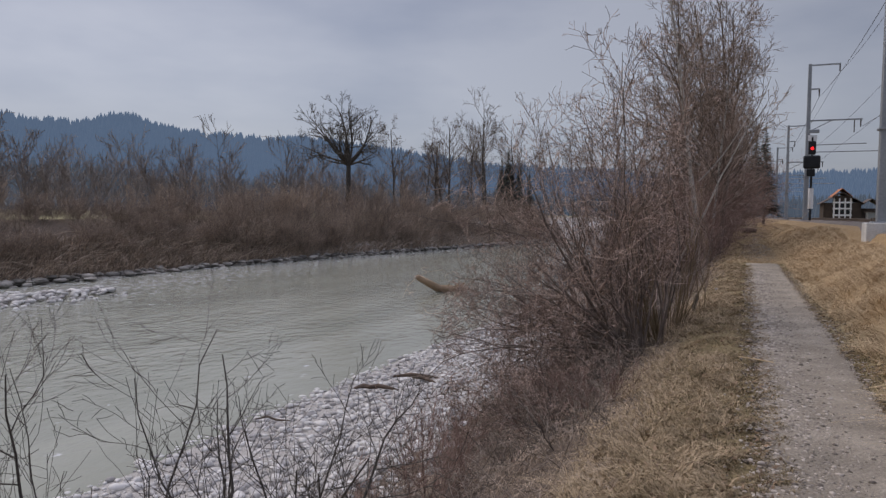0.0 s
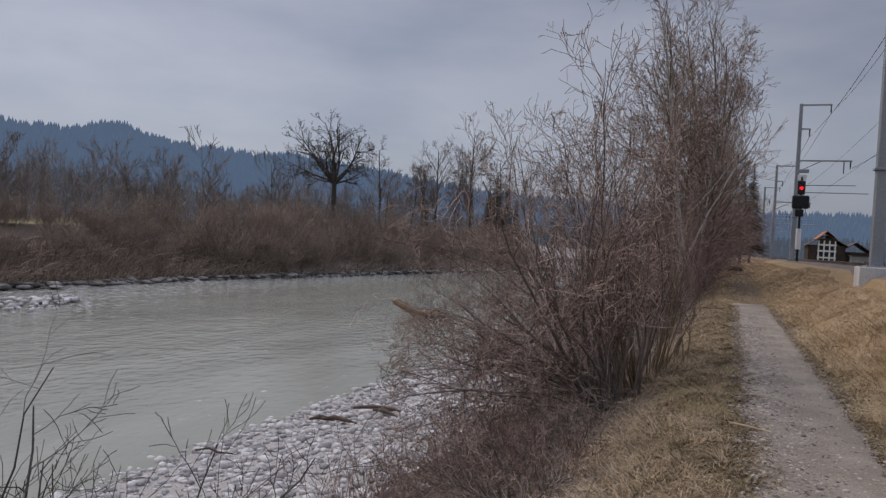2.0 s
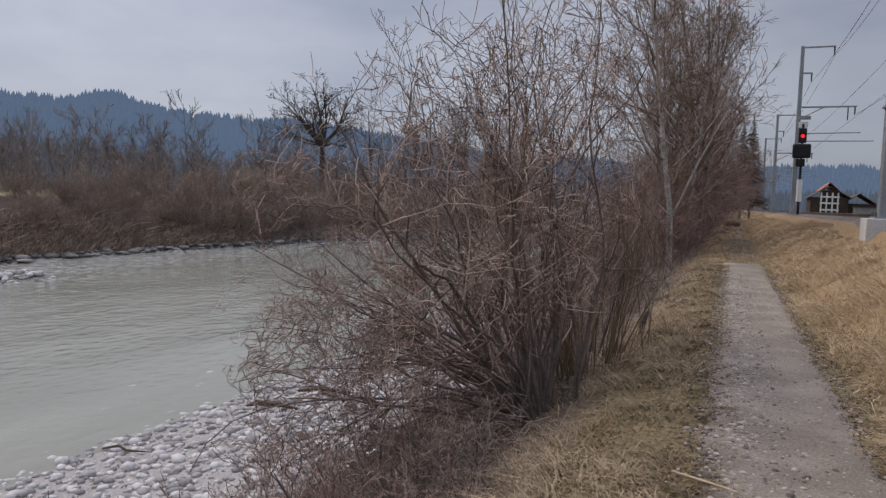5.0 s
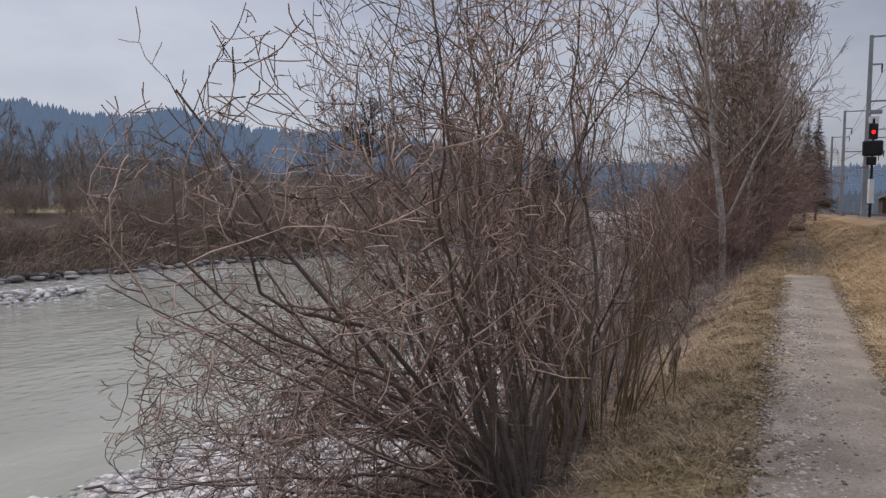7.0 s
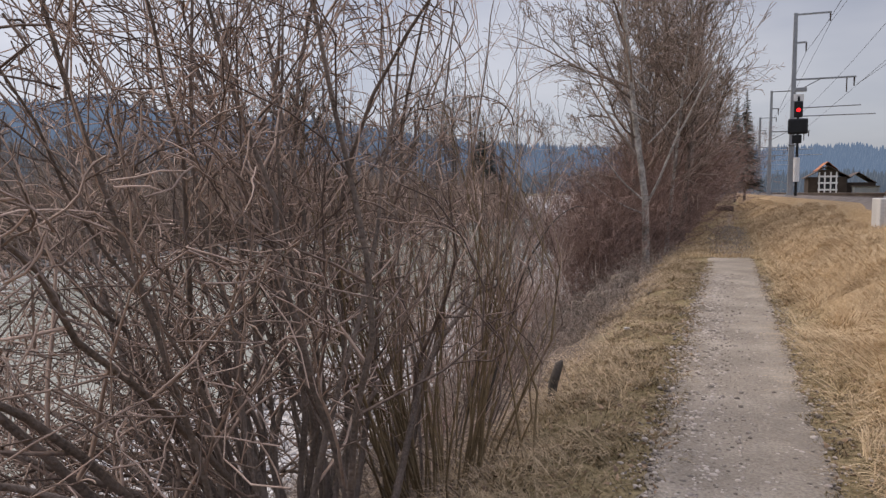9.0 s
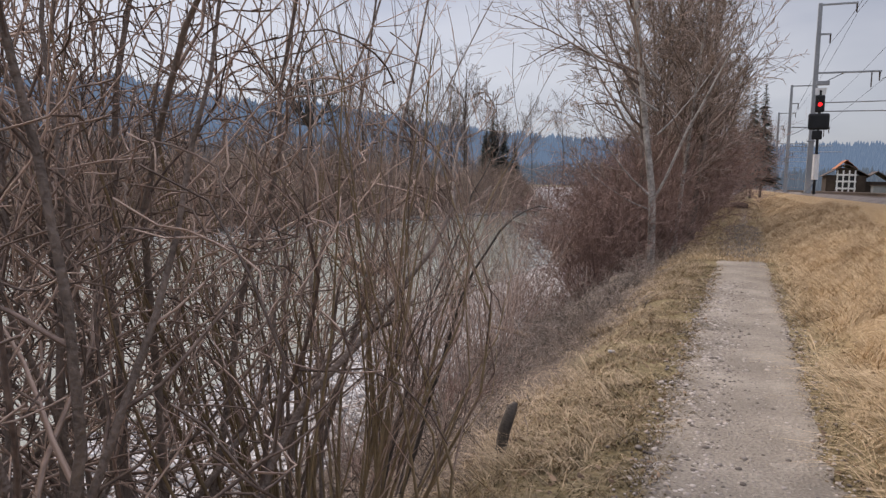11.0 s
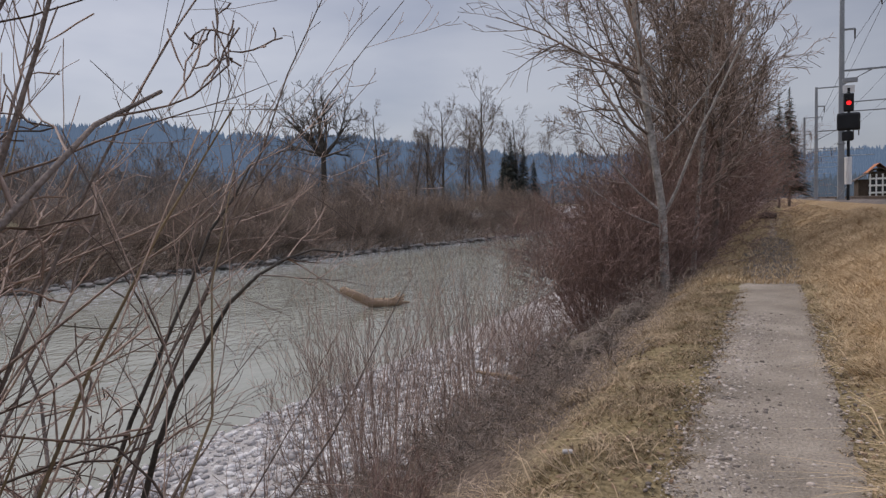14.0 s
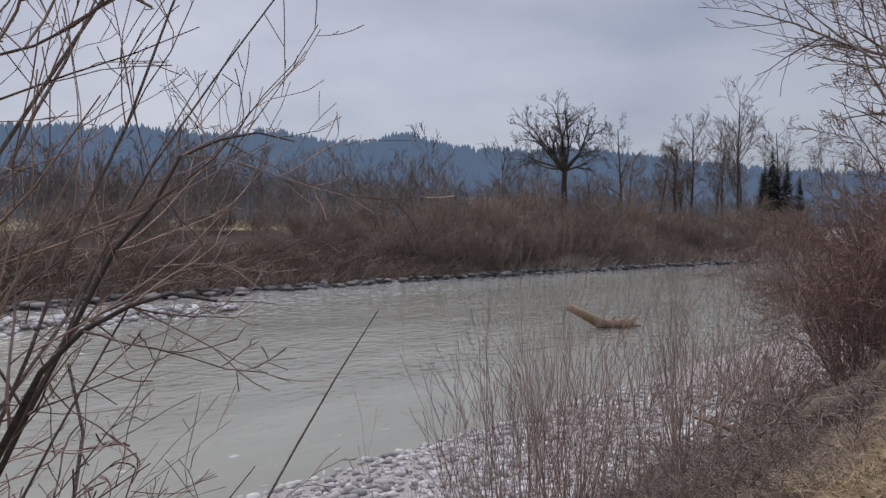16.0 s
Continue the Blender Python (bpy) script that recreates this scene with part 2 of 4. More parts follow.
def tubes(lines, sides):
    """Points and faces of tapering tubes along lines of (points, radii)."""
    vs, fs, base = [], [], 0
    ang = np.arange(sides) * 2 * np.pi / sides
    ca, sa = np.cos(ang), np.sin(ang)
    for pts, rad in lines:
        p = np.asarray(pts, float)
        d = np.gradient(p, axis=0)
        d /= np.linalg.norm(d, axis=1)[:, None] + 1e-9
        ref = np.array([1.0, 0, 0]) if abs(d[0, 0]) < 0.8 else np.array([0, 1.0, 0])
        u = np.cross(d, ref)
        u /= np.linalg.norm(u, axis=1)[:, None] + 1e-9
        w = np.cross(d, u)
        r = np.asarray(rad)[:, None, None]
        ring = p[:, None, :] + r * (u[:, None, :] * ca[None, :, None] + w[:, None, :] * sa[None, :, None])
        n = len(p)
        vs.append(ring.reshape(-1, 3))
        i = np.arange(n - 1)[:, None] * sides
        k = np.arange(sides)[None, :]
        k2 = (k + 1) % sides
        f = np.stack([base + i + k, base + i + k2, base + i + sides + k2, base + i + sides + k], -1)
        fs.append(f.reshape(-1, 4))
        base += n * sides
    return np.concatenate(vs), np.concatenate(fs)


TUNE = {"thin": 0.0014, "east": None, "reach": None}


def grow(rng, p, d, length, r, level, out, spec):
    """One branch and, from it, its side branches. spec: per level (segments, wander, lift, children, angle, ratio)."""
    seg, wander, lift, kids, angle, ratio = spec[level]
    pts, rad, dirs = [p.copy()], [r], [d.copy()]
    step = length / seg
    for i in range(seg):
        d = d + rng.normal(0, wander, 3)
        d[2] += lift
        if TUNE["east"] is not None and p[0] > TUNE["east"]:
            d[0] -= 0.4
        far_out = math.hypot(p[0], p[1])
        if TUNE["reach"] is not None and far_out > TUNE["reach"]:
            d[:2] -= 0.45 * p[:2] / far_out
        d /= np.linalg.norm(d)
        p = p + d * step
        pts.append(p.copy())
        dirs.append(d.copy())
        rad.append(max(r * (1 - 0.78 * (i + 1) / seg), TUNE["thin"]))
    out[level].append((pts, rad))
    if level + 1 >= len(spec):
        return
    n = max(0, int(round(kids * rng.uniform(0.75, 1.25))))
    for k in range(n):
        f = 0.24 + 0.74 * (k + rng.uniform(0, 1)) / n
        j = min(int(f * seg), seg - 1)
        q = pts[j] + (pts[j + 1] - pts[j]) * (f * seg - j)
        side = rng.normal(0, 1, 3)
        side -= dirs[j] * side.dot(dirs[j])
        side /= np.linalg.norm(side) + 1e-9
        a = np.radians(angle * rng.uniform(0.6, 1.35))
        nd = dirs[j] * np.cos(a) + side * np.sin(a)
        grow(rng, q, nd, length * ratio * rng.uniform(0.6, 1.25) * (1.15 - 0.55 * f), rad[j] * rng.uniform(0.45, 0.68), level + 1, out, spec)


def shrub_lines(seed, stems, length, radius, lean, spec, foot=0.25, bias=(0, 0), lean_min=2, turn=(0, 360), thin=0.0014, east=None, reach=None):
    """Many stems out of one foot, leaning by up to lean degrees, towards the bias."""
    rng = np.random.default_rng(seed)
    out = [[] for _ in spec]
    TUNE["thin"], TUNE["east"], TUNE["reach"] = thin, east, reach
    for _ in range(stems):
        az, a = np.radians(rng.uniform(*turn)), np.radians(rng.uniform(lean_min, lean))
        d = np.array([np.cos(az) * np.sin(a) + bias[0], np.sin(az) * np.sin(a) + bias[1], np.cos(a)])
        p = np.array([np.cos(az) * foot * rng.uniform(0.2, 1), np.sin(az) * foot * rng.uniform(0.2, 1), -0.12])
        grow(rng, p, d / np.linalg.norm(d), length * rng.uniform(0.6, 1.1), radius * rng.uniform(0.5, 1.15), 0, out, spec)
    return out


def plant(name, at, lines, mats, label, category, group="", names=("wood", "crown"), split=1, sides=(6, 3), rz=0.0, single=False):
    """A plant at a place: its thick wood is one part, or each stem is one, and its fine wood another."""
    ob = thing(name, *at, label, category, group, rz)
    thick = [q for lv in lines[:split] for q in lv]
    fine = [q for lv in lines[split:] for q in lv]
    if single:
        for q in thick:
            v, f = tubes([q], sides[0])
            part_me("stem", mesh_np("stem", v, f, mats[0]), ob)
        thick = []
    for nm, ls, m, k in ((names[0], thick, mats[0], sides[0]), (names[1], fine, mats[1], sides[1])):
        if ls:
            v, f = tubes(ls, k)
            tagged(part_me(nm, mesh_np(nm, v, f, m), ob), kind="stuff" if nm == "crown" else "")
    return ob


def scattered(name, variants, places, material):
    """One mesh of many plants: variants are (points, faces); places are rows of x, y, z, turn, scale, stretch."""
    vs, fs, base = [], [], 0
    for k, (x, y, z, turn, s, up) in enumerate(places):
        v, f = variants[k % len(variants)]
        c, n = math.cos(turn) * s, math.sin(turn) * s
        q = np.stack([v[:, 0] * c - v[:, 1] * n + x, v[:, 0] * n + v[:, 1] * c + y, v[:, 2] * s * up + z], 1)
        vs.append(q)
        fs.append(f + base)
        base += len(v)
    return mesh_np(name, np.concatenate(vs), np.concatenate(fs), material)


def clump_field(x, y, size, seed):
    """A smooth field from 0 to 1 over the plan, with lumps about size metres across."""
    rng = np.random.default_rng(seed)
    total = np.zeros(len(x))
    for k in range(7):
        a, f = rng.uniform(0, 2 * np.pi), 2 * np.pi / size * rng.uniform(0.5, 1.5)
        total += np.sin((x * np.cos(a) + y * np.sin(a)) * f + rng.uniform(0, 6.28))
    return np.clip(0.5 + total / 7.5, 0, 1)


def blades(name, rng, xs, ys, zs, height, width, lean, material, toward=(0, 0), clump=0.0):
    """Grass: each blade is a bent strip of two faces. clump: size of the tufts, in which blades lie one way."""
    n = len(xs)
    az = rng.uniform(0, 2 * np.pi, n)
    h = height * rng.uniform(0.45, 1.25, n)
    w = width * rng.uniform(0.6, 1.3, n)
    la = lean * rng.uniform(0.2, 1.3, n)
    az2 = rng.uniform(0, 2 * np.pi, n)
    if clump:
        tall = clump_field(xs, ys, clump, 5)
        az2 = clump_field(xs, ys, clump * 1.7, 9) * 9.0 + rng.normal(0, 0.55, n)
        h = h * (0.35 + 1.15 * tall)
        la = lean * rng.uniform(0.7, 1.3, n)
    lx, ly = np.cos(az2) * la * h + toward[0] * h, np.sin(az2) * la * h + toward[1] * h
    bx, by = np.cos(az) * w / 2, np.sin(az) * w / 2
    rows = []
    for f, g, ww in ((0, 0, 1.0), (0.6, 0.35, 0.8), (1.0, 1.0, 0.12)):
        z = zs + h * f * (1 - 0.25 * g) * (0.55 + 0.45 * (1 - g) if clump else 1.0)
        rows.append(np.stack([xs + lx * g - bx * ww, ys + ly * g - by * ww, z], 1))
        rows.append(np.stack([xs + lx * g + bx * ww, ys + ly * g + by * ww, z], 1))
    v = np.stack(rows, 1).reshape(-1, 3)
    b = (np.arange(n) * 6)[:, None]
    f = np.concatenate([b + np.array([0, 1, 3, 2]), b + np.array([2, 3, 5, 4])])
    return mesh_np(name, v, f, material, False)


def pebble_shape(seed):
    """A rounded stone of 24 four-cornered faces, one unit across."""
    rng = np.random.default_rng(seed)
    bm = bmesh.new()
    bmesh.ops.create_cube(bm, size=1)
    bmesh.ops.subdivide_edges(bm, edges=bm.edges[:], cuts=1, use_grid_fill=True)
    v = np.array([list(q.co) for q in bm.verts])
    f = np.array([[q.index for q in face.verts] for face in bm.faces])
    bm.free()
    v = v / np.linalg.norm(v, axis=1)[:, None] * 0.5
    v *= 1 + rng.normal(0, 0.09, (len(v), 1))
    return v * np.array([1.0, rng.uniform(0.65, 0.9), rng.uniform(0.42, 0.62)]), f


PEBBLES = [pebble_shape(s) for s in range(6)]


# ---- the ground, one sheet from the river bed to the horizon ----
WATER = -4.0
PROFILE_X = [-4000, -400, -120, -66, -60, -57, -53, -50.5, -49, -46, -16, -13.0, -10.5, -8.0, -5.6, -3.3, -1.75, -1.30, -1.0, 0.45, 0.70, 1.5, 2.35, 3.0, 3.7, 9.0, 12.0, 40, 4000]
PROFILE_Z = [4, 2.0, 0.9, 0.8, 0.7, 0.0, -2.4, -3.7, -4.1, -4.8, -4.7, -4.06, -3.75, -3.3, -2.55, -1.35, -0.35, -0.10, -0.02, 0, 0.03, 0.52, 0.93, 1.10, 1.29, 1.30, 0.9, 0.8, 4]


def bend(y):
    """How far the river turns towards the path's side beyond the trees."""
    return np.maximum(0, np.asarray(y, float) - 55) * 0.14


def ground_z(x, y):
    x, y = np.asarray(x, float), np.asarray(y, float)
    shift = bend(y) * np.clip((-14 - x) / 14, 0, 1)
    z = np.interp(x - shift, PROFILE_X, PROFILE_Z)
    s = np.clip((y - 20) / 30, 0, 1)
    near = np.clip((x + 3) / 2, 0, 1) * np.clip((2.4 - x) / 1.6, 0, 1)
    z = z + 0.42 * s * s * (3 - 2 * s) * near
    rough = np.clip((-1.2 - x) / 1.2, 0, 1) * np.clip((x + 9) / 3, 0, 1)
    z = z + rough * 0.10 * (np.sin(x * 2.3 + y * 1.1) * np.sin(y * 1.7 - x * 0.6) + 0.6 * np.sin(y * 4.1 + x * 3.0))
    slope = np.clip((x - 0.6) / 0.5, 0, 1) * np.clip((2.5 - x) / 0.5, 0, 1)
    z = z + slope * 0.05 * (np.sin(y * 2.1 + x * 3) + np.sin(y * 5.3 - x * 2) * 0.5)
    z = z - 0.32 * np.clip((27 - y) / 3, 0, 1) * np.clip((y - 10.5) / 2, 0, 1) * np.clip((x - 1.9) / 0.5, 0, 1) * np.clip((3.3 - x) / 0.3, 0, 1)
    verge = np.clip((-0.35 - x) / 0.3, 0, 1) * np.clip((x + 1.6) / 0.4, 0, 1)
    return z + verge * 0.018 * (np.sin(y * 3.7 + x * 5) + np.sin(y * 9.1 - x * 7))


gx = np.unique(np.concatenate([-np.geomspace(70, 3500, 26), np.arange(-70, -44, 1.0), np.arange(-44, -14, 3.0), np.arange(-14, 3.2, 0.16),
                               np.arange(3.2, 14, 0.9), np.geomspace(14, 3500, 24)]))
gy = np.unique(np.concatenate([-np.geomspace(12, 3500, 24), np.arange(-12, 32, 0.22), np.arange(32, 140, 2.0), np.geomspace(140, 3500, 26)]))
GX, GY = np.meshgrid(gx, gy, indexing="ij")
GV = np.stack([GX, GY, ground_z(GX, GY)], -1).reshape(-1, 3)
ii, jj = np.meshgrid(np.arange(len(gx) - 1), np.arange(len(gy) - 1), indexing="ij")
g0 = (ii * len(gy) + jj).ravel()
GF = np.stack([g0, g0 + len(gy), g0 + len(gy) + 1, g0 + 1], 1)
c = blend(c_field, c_bank, -62.0, -60.0)
c = blend(c, c_bed, -50.0, -49.0)
c = blend(c, c_bank, -6.4, -5.5, 2.2)
c = blend(c, c_verge, -1.75, -1.25, 0.8)
c = blend(c, c_straw, 0.62, 0.95, 0.5)
c = blend(c, c_farm, 12, 14)
g_bsdf = gn["Principled BSDF"]
g_bsdf.inputs["Roughness"].default_value, g_bsdf.inputs["Specular IOR Level"].default_value = 0.95, 0.1
gl.new(c, g_bsdf.inputs["Base Color"])
g_bump = gn.new("ShaderNodeBump")
g_bump.inputs["Strength"].default_value, g_bump.inputs["Distance"].default_value = 0.8, 0.05
gl.new(g_n2.outputs["Fac"], g_bump.inputs["Height"])
gl.new(g_bump.outputs["Normal"], g_bsdf.inputs["Normal"])
ground = tagged(new("ground", mesh_np("ground", GV, GF, M_GROUND)), "river bank ground with dry grass and earth", "ground", kind="structure")

# the gravel path: a strip, slightly hollow in the middle, with ragged edges
py = np.concatenate([np.arange(-12, 22, 0.12), np.arange(22, 60, 0.6)])
rows = []
rng = np.random.default_rng(3)
for k, y in enumerate(py):
    fade = np.clip((23.5 - y) / 3.0, 0.25, 1)
    wl_, wr_ = 0.53 * fade + rng.normal(0, 0.02), 0.44 * fade + rng.normal(0, 0.02)
    for f in (-1.0, -0.8, -0.5, 0.0, 0.5, 0.8, 1.0):
        x = f * (wl_ if f < 0 else wr_) - 0.02
        rows.append((x, y, float(ground_z(x, y)) + (0.004 if abs(f) == 1 else 0.020 - 0.010 * (1 - abs(f)))))
PV = np.array(rows)
k = np.arange((len(py) - 1))[:, None] * 7 + np.arange(6)[None, :]
PF = np.stack([k, k + 1, k + 8, k + 7], -1).reshape(-1, 4)
M_PATH = mat("trodden_gravel", (0.15, 0.126, 0.098), (0.41, 0.352, 0.280), 1.6, 55, bump=0.9, mid=(0.255, 0.216, 0.170))
tagged(new("path", mesh_np("path", PV, PF, M_PATH)), "narrow trodden grey-beige gravel footpath", "path", kind="structure")

M_MUD = mat("wet_leaf_mud", (0.032, 0.024, 0.018), (0.11, 0.084, 0.062), 1.4, 20, rough=0.7, bump=0.8)
my = np.arange(20.6, 34, 0.4)
mv = []
for y in my:
    half_ = (0.62 + rng.normal(0, 0.06)) * min(1, (y - 20.2) / 1.2, (34.2 - y) / 3 + 0.15)
    for f in (-1, -0.4, 0.4, 1):
        mv.append((f * half_ - 0.1, y, float(ground_z(f * half_ - 0.1, y)) + (0.006 if abs(f) == 1 else 0.028)))
k = np.arange(len(my) - 1)[:, None] * 4 + np.arange(3)[None, :]
tagged(new("mud", mesh_np("mud", mv, np.stack([k, k + 1, k + 5, k + 4], -1).reshape(-1, 4), M_MUD)), "dark wet leaf litter where the gravel ends", "mud", kind="structure")

# river water: silty, with ripples drawn out along the flow and broken water by the far side
M_WATER = bpy.data.materials.new("silty_river_water")
M_WATER.use_nodes = True
n, l = M_WATER.node_tree.nodes, M_WATER.node_tree.links
wb = n["Principled BSDF"]
geo, mp, mp2 = n.new("ShaderNodeNewGeometry"), n.new("ShaderNodeMapping"), n.new("ShaderNodeMapping")
mp.inputs["Scale"].default_value = (1.9, 1.25, 1)
mp2.inputs["Scale"].default_value = (0.22, 0.05, 1)
rip, patch, swell = n.new("ShaderNodeTexNoise"), n.new("ShaderNodeTexNoise"), n.new("ShaderNodeTexNoise")
rip.inputs["Scale"].default_value, rip.inputs["Detail"].default_value = 1.3, 4
patch.inputs["Scale"].default_value, patch.inputs["Detail"].default_value = 1.0, 4
swell.inputs["Scale"].default_value = 0.35
for node, m_ in ((rip, mp), (patch, mp2), (swell, mp)):
    l.new(m_.outputs["Vector"], node.inputs["Vector"])
l.new(geo.outputs["Position"], mp.inputs["Vector"])
l.new(geo.outputs["Position"], mp2.inputs["Vector"])
sepw = n.new("ShaderNodeSeparateXYZ")
l.new(geo.outputs["Position"], sepw.inputs["Vector"])
cr = n.new("ShaderNodeValToRGB")
cr.color_ramp.elements[0].position, cr.color_ramp.elements[1].position = 0.35, 0.65
cr.color_ramp.elements[0].color, cr.color_ramp.elements[1].color = (0.220, 0.222, 0.174, 1), (0.290, 0.288, 0.234, 1)
l.new(patch.outputs["Fac"], cr.inputs["Fac"])
riff = n.new("ShaderNodeMapRange")
riff.inputs["From Min"].default_value, riff.inputs["From Max"].default_value = -30, -42
l.new(sepw.outputs["X"], riff.inputs["Value"])
foam = n.new("ShaderNodeMath")
foam.operation = "MULTIPLY_ADD"
foam.inputs[1].default_value, foam.inputs[2].default_value = 0.20, -0.03
l.new(riff.outputs["Result"], foam.inputs[0])
fsum = n.new("ShaderNodeMath")
l.new(foam.outputs[0], fsum.inputs[0])
l.new(rip.outputs["Fac"], fsum.inputs[1])
fr = n.new("ShaderNodeMapRange")
fr.inputs["From Min"].default_value, fr.inputs["From Max"].default_value = 0.645, 0.75
l.new(fsum.outputs[0], fr.inputs["Value"])
mxw = n.new("ShaderNodeMix")
mxw.data_type = "RGBA"
mxw.inputs["B"].default_value = (0.50, 0.50, 0.49, 1)
l.new(fr.outputs["Result"], mxw.inputs["Factor"])
l.new(cr.outputs["Color"], mxw.inputs["A"])
l.new(mxw.outputs["Result"], wb.inputs["Base Color"])
wb.inputs["Roughness"].default_value, wb.inputs["IOR"].default_value = 0.10, 1.33
bw = n.new("ShaderNodeBump")
bw.inputs["Distance"].default_value = 0.12
st = n.new("ShaderNodeMapRange")
st.inputs["From Min"].default_value, st.inputs["From Max"].default_value = -14, -42
st.inputs["To Min"].default_value, st.inputs["To Max"].default_value = 0.30, 1.0
l.new(sepw.outputs["X"], st.inputs["Value"])
l.new(st.outputs["Result"], bw.inputs["Strength"])
hs = n.new("ShaderNodeMath")
l.new(rip.outputs["Fac"], hs.inputs[0])
l.new(swell.outputs["Fac"], hs.inputs[1])
l.new(hs.outputs[0], bw.inputs["Height"])
l.new(bw.outputs["Normal"], wb.inputs["Normal"])
wy = np.concatenate([np.arange(-300, 60, 30), np.arange(60, 700, 20)])
WV = np.array([(x + float(bend(y)) * (1 if x < -20 else 0), y, WATER) for y in wy for x in (-56.0, -12.0)])
k = np.arange(len(wy) - 1) * 2
tagged(new("water", mesh_np("water", WV, np.stack([k, k + 1, k + 3, k + 2], 1), M_WATER)), "silty grey-green flowing river water", "river", kind="structure")


# ---- hills behind, as a far backdrop ----
def ridge(name, radius, azimuths, heights, depth, tall, material, label, seed, count):
    """A wooded ridge round the horizon, set with pointed trees; azimuth in degrees to the left of the path's direction."""
    rng = np.random.default_rng(seed)

    def top(az):
        wave = np.array([noise.noise((q * 0.35, seed, 0)) * 2 + noise.noise((q * 1.1, seed, 5)) for q in az])
        return np.interp(az, azimuths, heights) * radius + radius * 0.003 * wave

    columns, levels = 700, (0.0, 0.2, 0.4, 0.6, 0.8, 1.0)
    az = np.linspace(azimuths[0], azimuths[-1], columns)
    h, a, vs = top(az), np.radians(az), []
    for f in levels:
        rad = radius - depth * (1 - f)
        vs.append(np.stack([-np.sin(a) * rad, np.cos(a) * rad, h * f], 1))
    i = np.arange(columns - 1)
    q = [np.stack([i + columns * k, i + 1 + columns * k, i + 1 + columns * (k + 1), i + columns * (k + 1)], 1) for k in range(len(levels) - 1)]
    verts, faces = [np.concatenate(vs)], [np.concatenate(q)]
    cone_v, cone_f = tubes([([(0, 0, 0), (0, 0, 0.35), (0, 0, 1)], [0.20, 0.17, 0.01])], 5)
    base = len(verts[0])
    ta = np.where(rng.uniform(0, 1, count) < 0.9, rng.uniform(-16, 92, count), rng.uniform(azimuths[0], azimuths[-1], count))
    tf = 1 - rng.uniform(0, 1, count) ** 1.7
    th, sc = top(ta), tall * rng.uniform(0.35, 1.15, count)
    tr, ar = radius - depth * (1 - tf), np.radians(ta)
    place = np.stack([-np.sin(ar) * tr, np.cos(ar) * tr, th * tf - 1.5], 1)
    tv = place[:, None, :] + cone_v[None] * (sc[:, None, None] * np.array([1.15, 1.15, 1.0]))
    verts.append(tv.reshape(-1, 3))
    faces.append((cone_f[None] + base + (np.arange(count) * len(cone_v))[:, None, None]).reshape(-1, 4))
    return tagged(new(name, mesh_np(name, np.concatenate(verts), np.concatenate(faces), material, False)), label, "hill", kind="structure")


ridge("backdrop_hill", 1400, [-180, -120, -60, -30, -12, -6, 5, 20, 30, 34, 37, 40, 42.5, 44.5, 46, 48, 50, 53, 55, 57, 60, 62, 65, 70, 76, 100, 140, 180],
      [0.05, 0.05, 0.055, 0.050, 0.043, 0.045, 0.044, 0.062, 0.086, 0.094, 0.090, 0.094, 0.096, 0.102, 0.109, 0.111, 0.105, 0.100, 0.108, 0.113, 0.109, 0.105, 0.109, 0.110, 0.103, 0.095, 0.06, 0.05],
      500, 22, M_HILL, "wooded hills beyond the river, blue haze added as glow", 11, 24000)
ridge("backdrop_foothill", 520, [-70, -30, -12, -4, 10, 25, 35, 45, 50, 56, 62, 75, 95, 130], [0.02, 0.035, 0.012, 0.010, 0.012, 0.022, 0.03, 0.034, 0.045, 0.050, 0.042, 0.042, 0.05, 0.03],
      90, 11, M_HILLNEAR, "dark woods at the foot of the hills, haze added as glow", 12, 5000)

# ---- stones ----
rng = np.random.default_rng(21)
spots = []
for _ in range(11500):
    y = rng.uniform(-9, 30)
    x = -13.35 + 0.04 * max(0, y - 12) * 2.0 + rng.beta(1.1, 1.2) * 8.8
    if x > -5.1 + 0.7 * math.sin(y * 0.6) + rng.normal(0, 0.25):
        continue
    s = rng.gamma(4.0, 0.034)
    spots.append((x, y, float(ground_z(x, y)) + s * 0.10, rng.uniform(0, 6.28), min(s, 0.36), rng.uniform(0.8, 1.15)))
spots.sort(key=lambda q: (q[0] + 6.5) ** 2 + (q[1] - 6.5) ** 2)
bar = tagged(new("gravel_bar", scattered("gravel_bar", PEBBLES, spots[300:], M_STONE)), "bar of pale rounded river pebbles", "gravel", kind="stuff")
pebble_me = [mesh_np("stone", v, f, M_STONE_ONE) for v, f in PEBBLES]
for k, (x, y, z, turn, s, up) in enumerate(spots[:300]):
    st_ = new("stone", pebble_me[k % 6])
    st_.parent = bar
    st_.matrix_world = pose(x, y, z, 0, 0, math.degrees(turn)) @ Matrix.Diagonal((s, s, s * up, 1))
# islet of gravel in the river
rng = np.random.default_rng(22)
isl = [(x, y, WATER - 0.05 + 0.28 * math.exp(-((x + 41.5) / 2.2) ** 2), rng.uniform(0, 6.28), rng.uniform(0.2, 0.6), 1.0)
       for x, y in zip(rng.normal(-41.5, 1.5, 700), rng.uniform(8, 30, 700))]
tagged(new("gravel_islet", scattered("gravel_islet", PEBBLES, isl, M_STONE)), "low islet of pale gravel in the river", "gravel", kind="stuff")
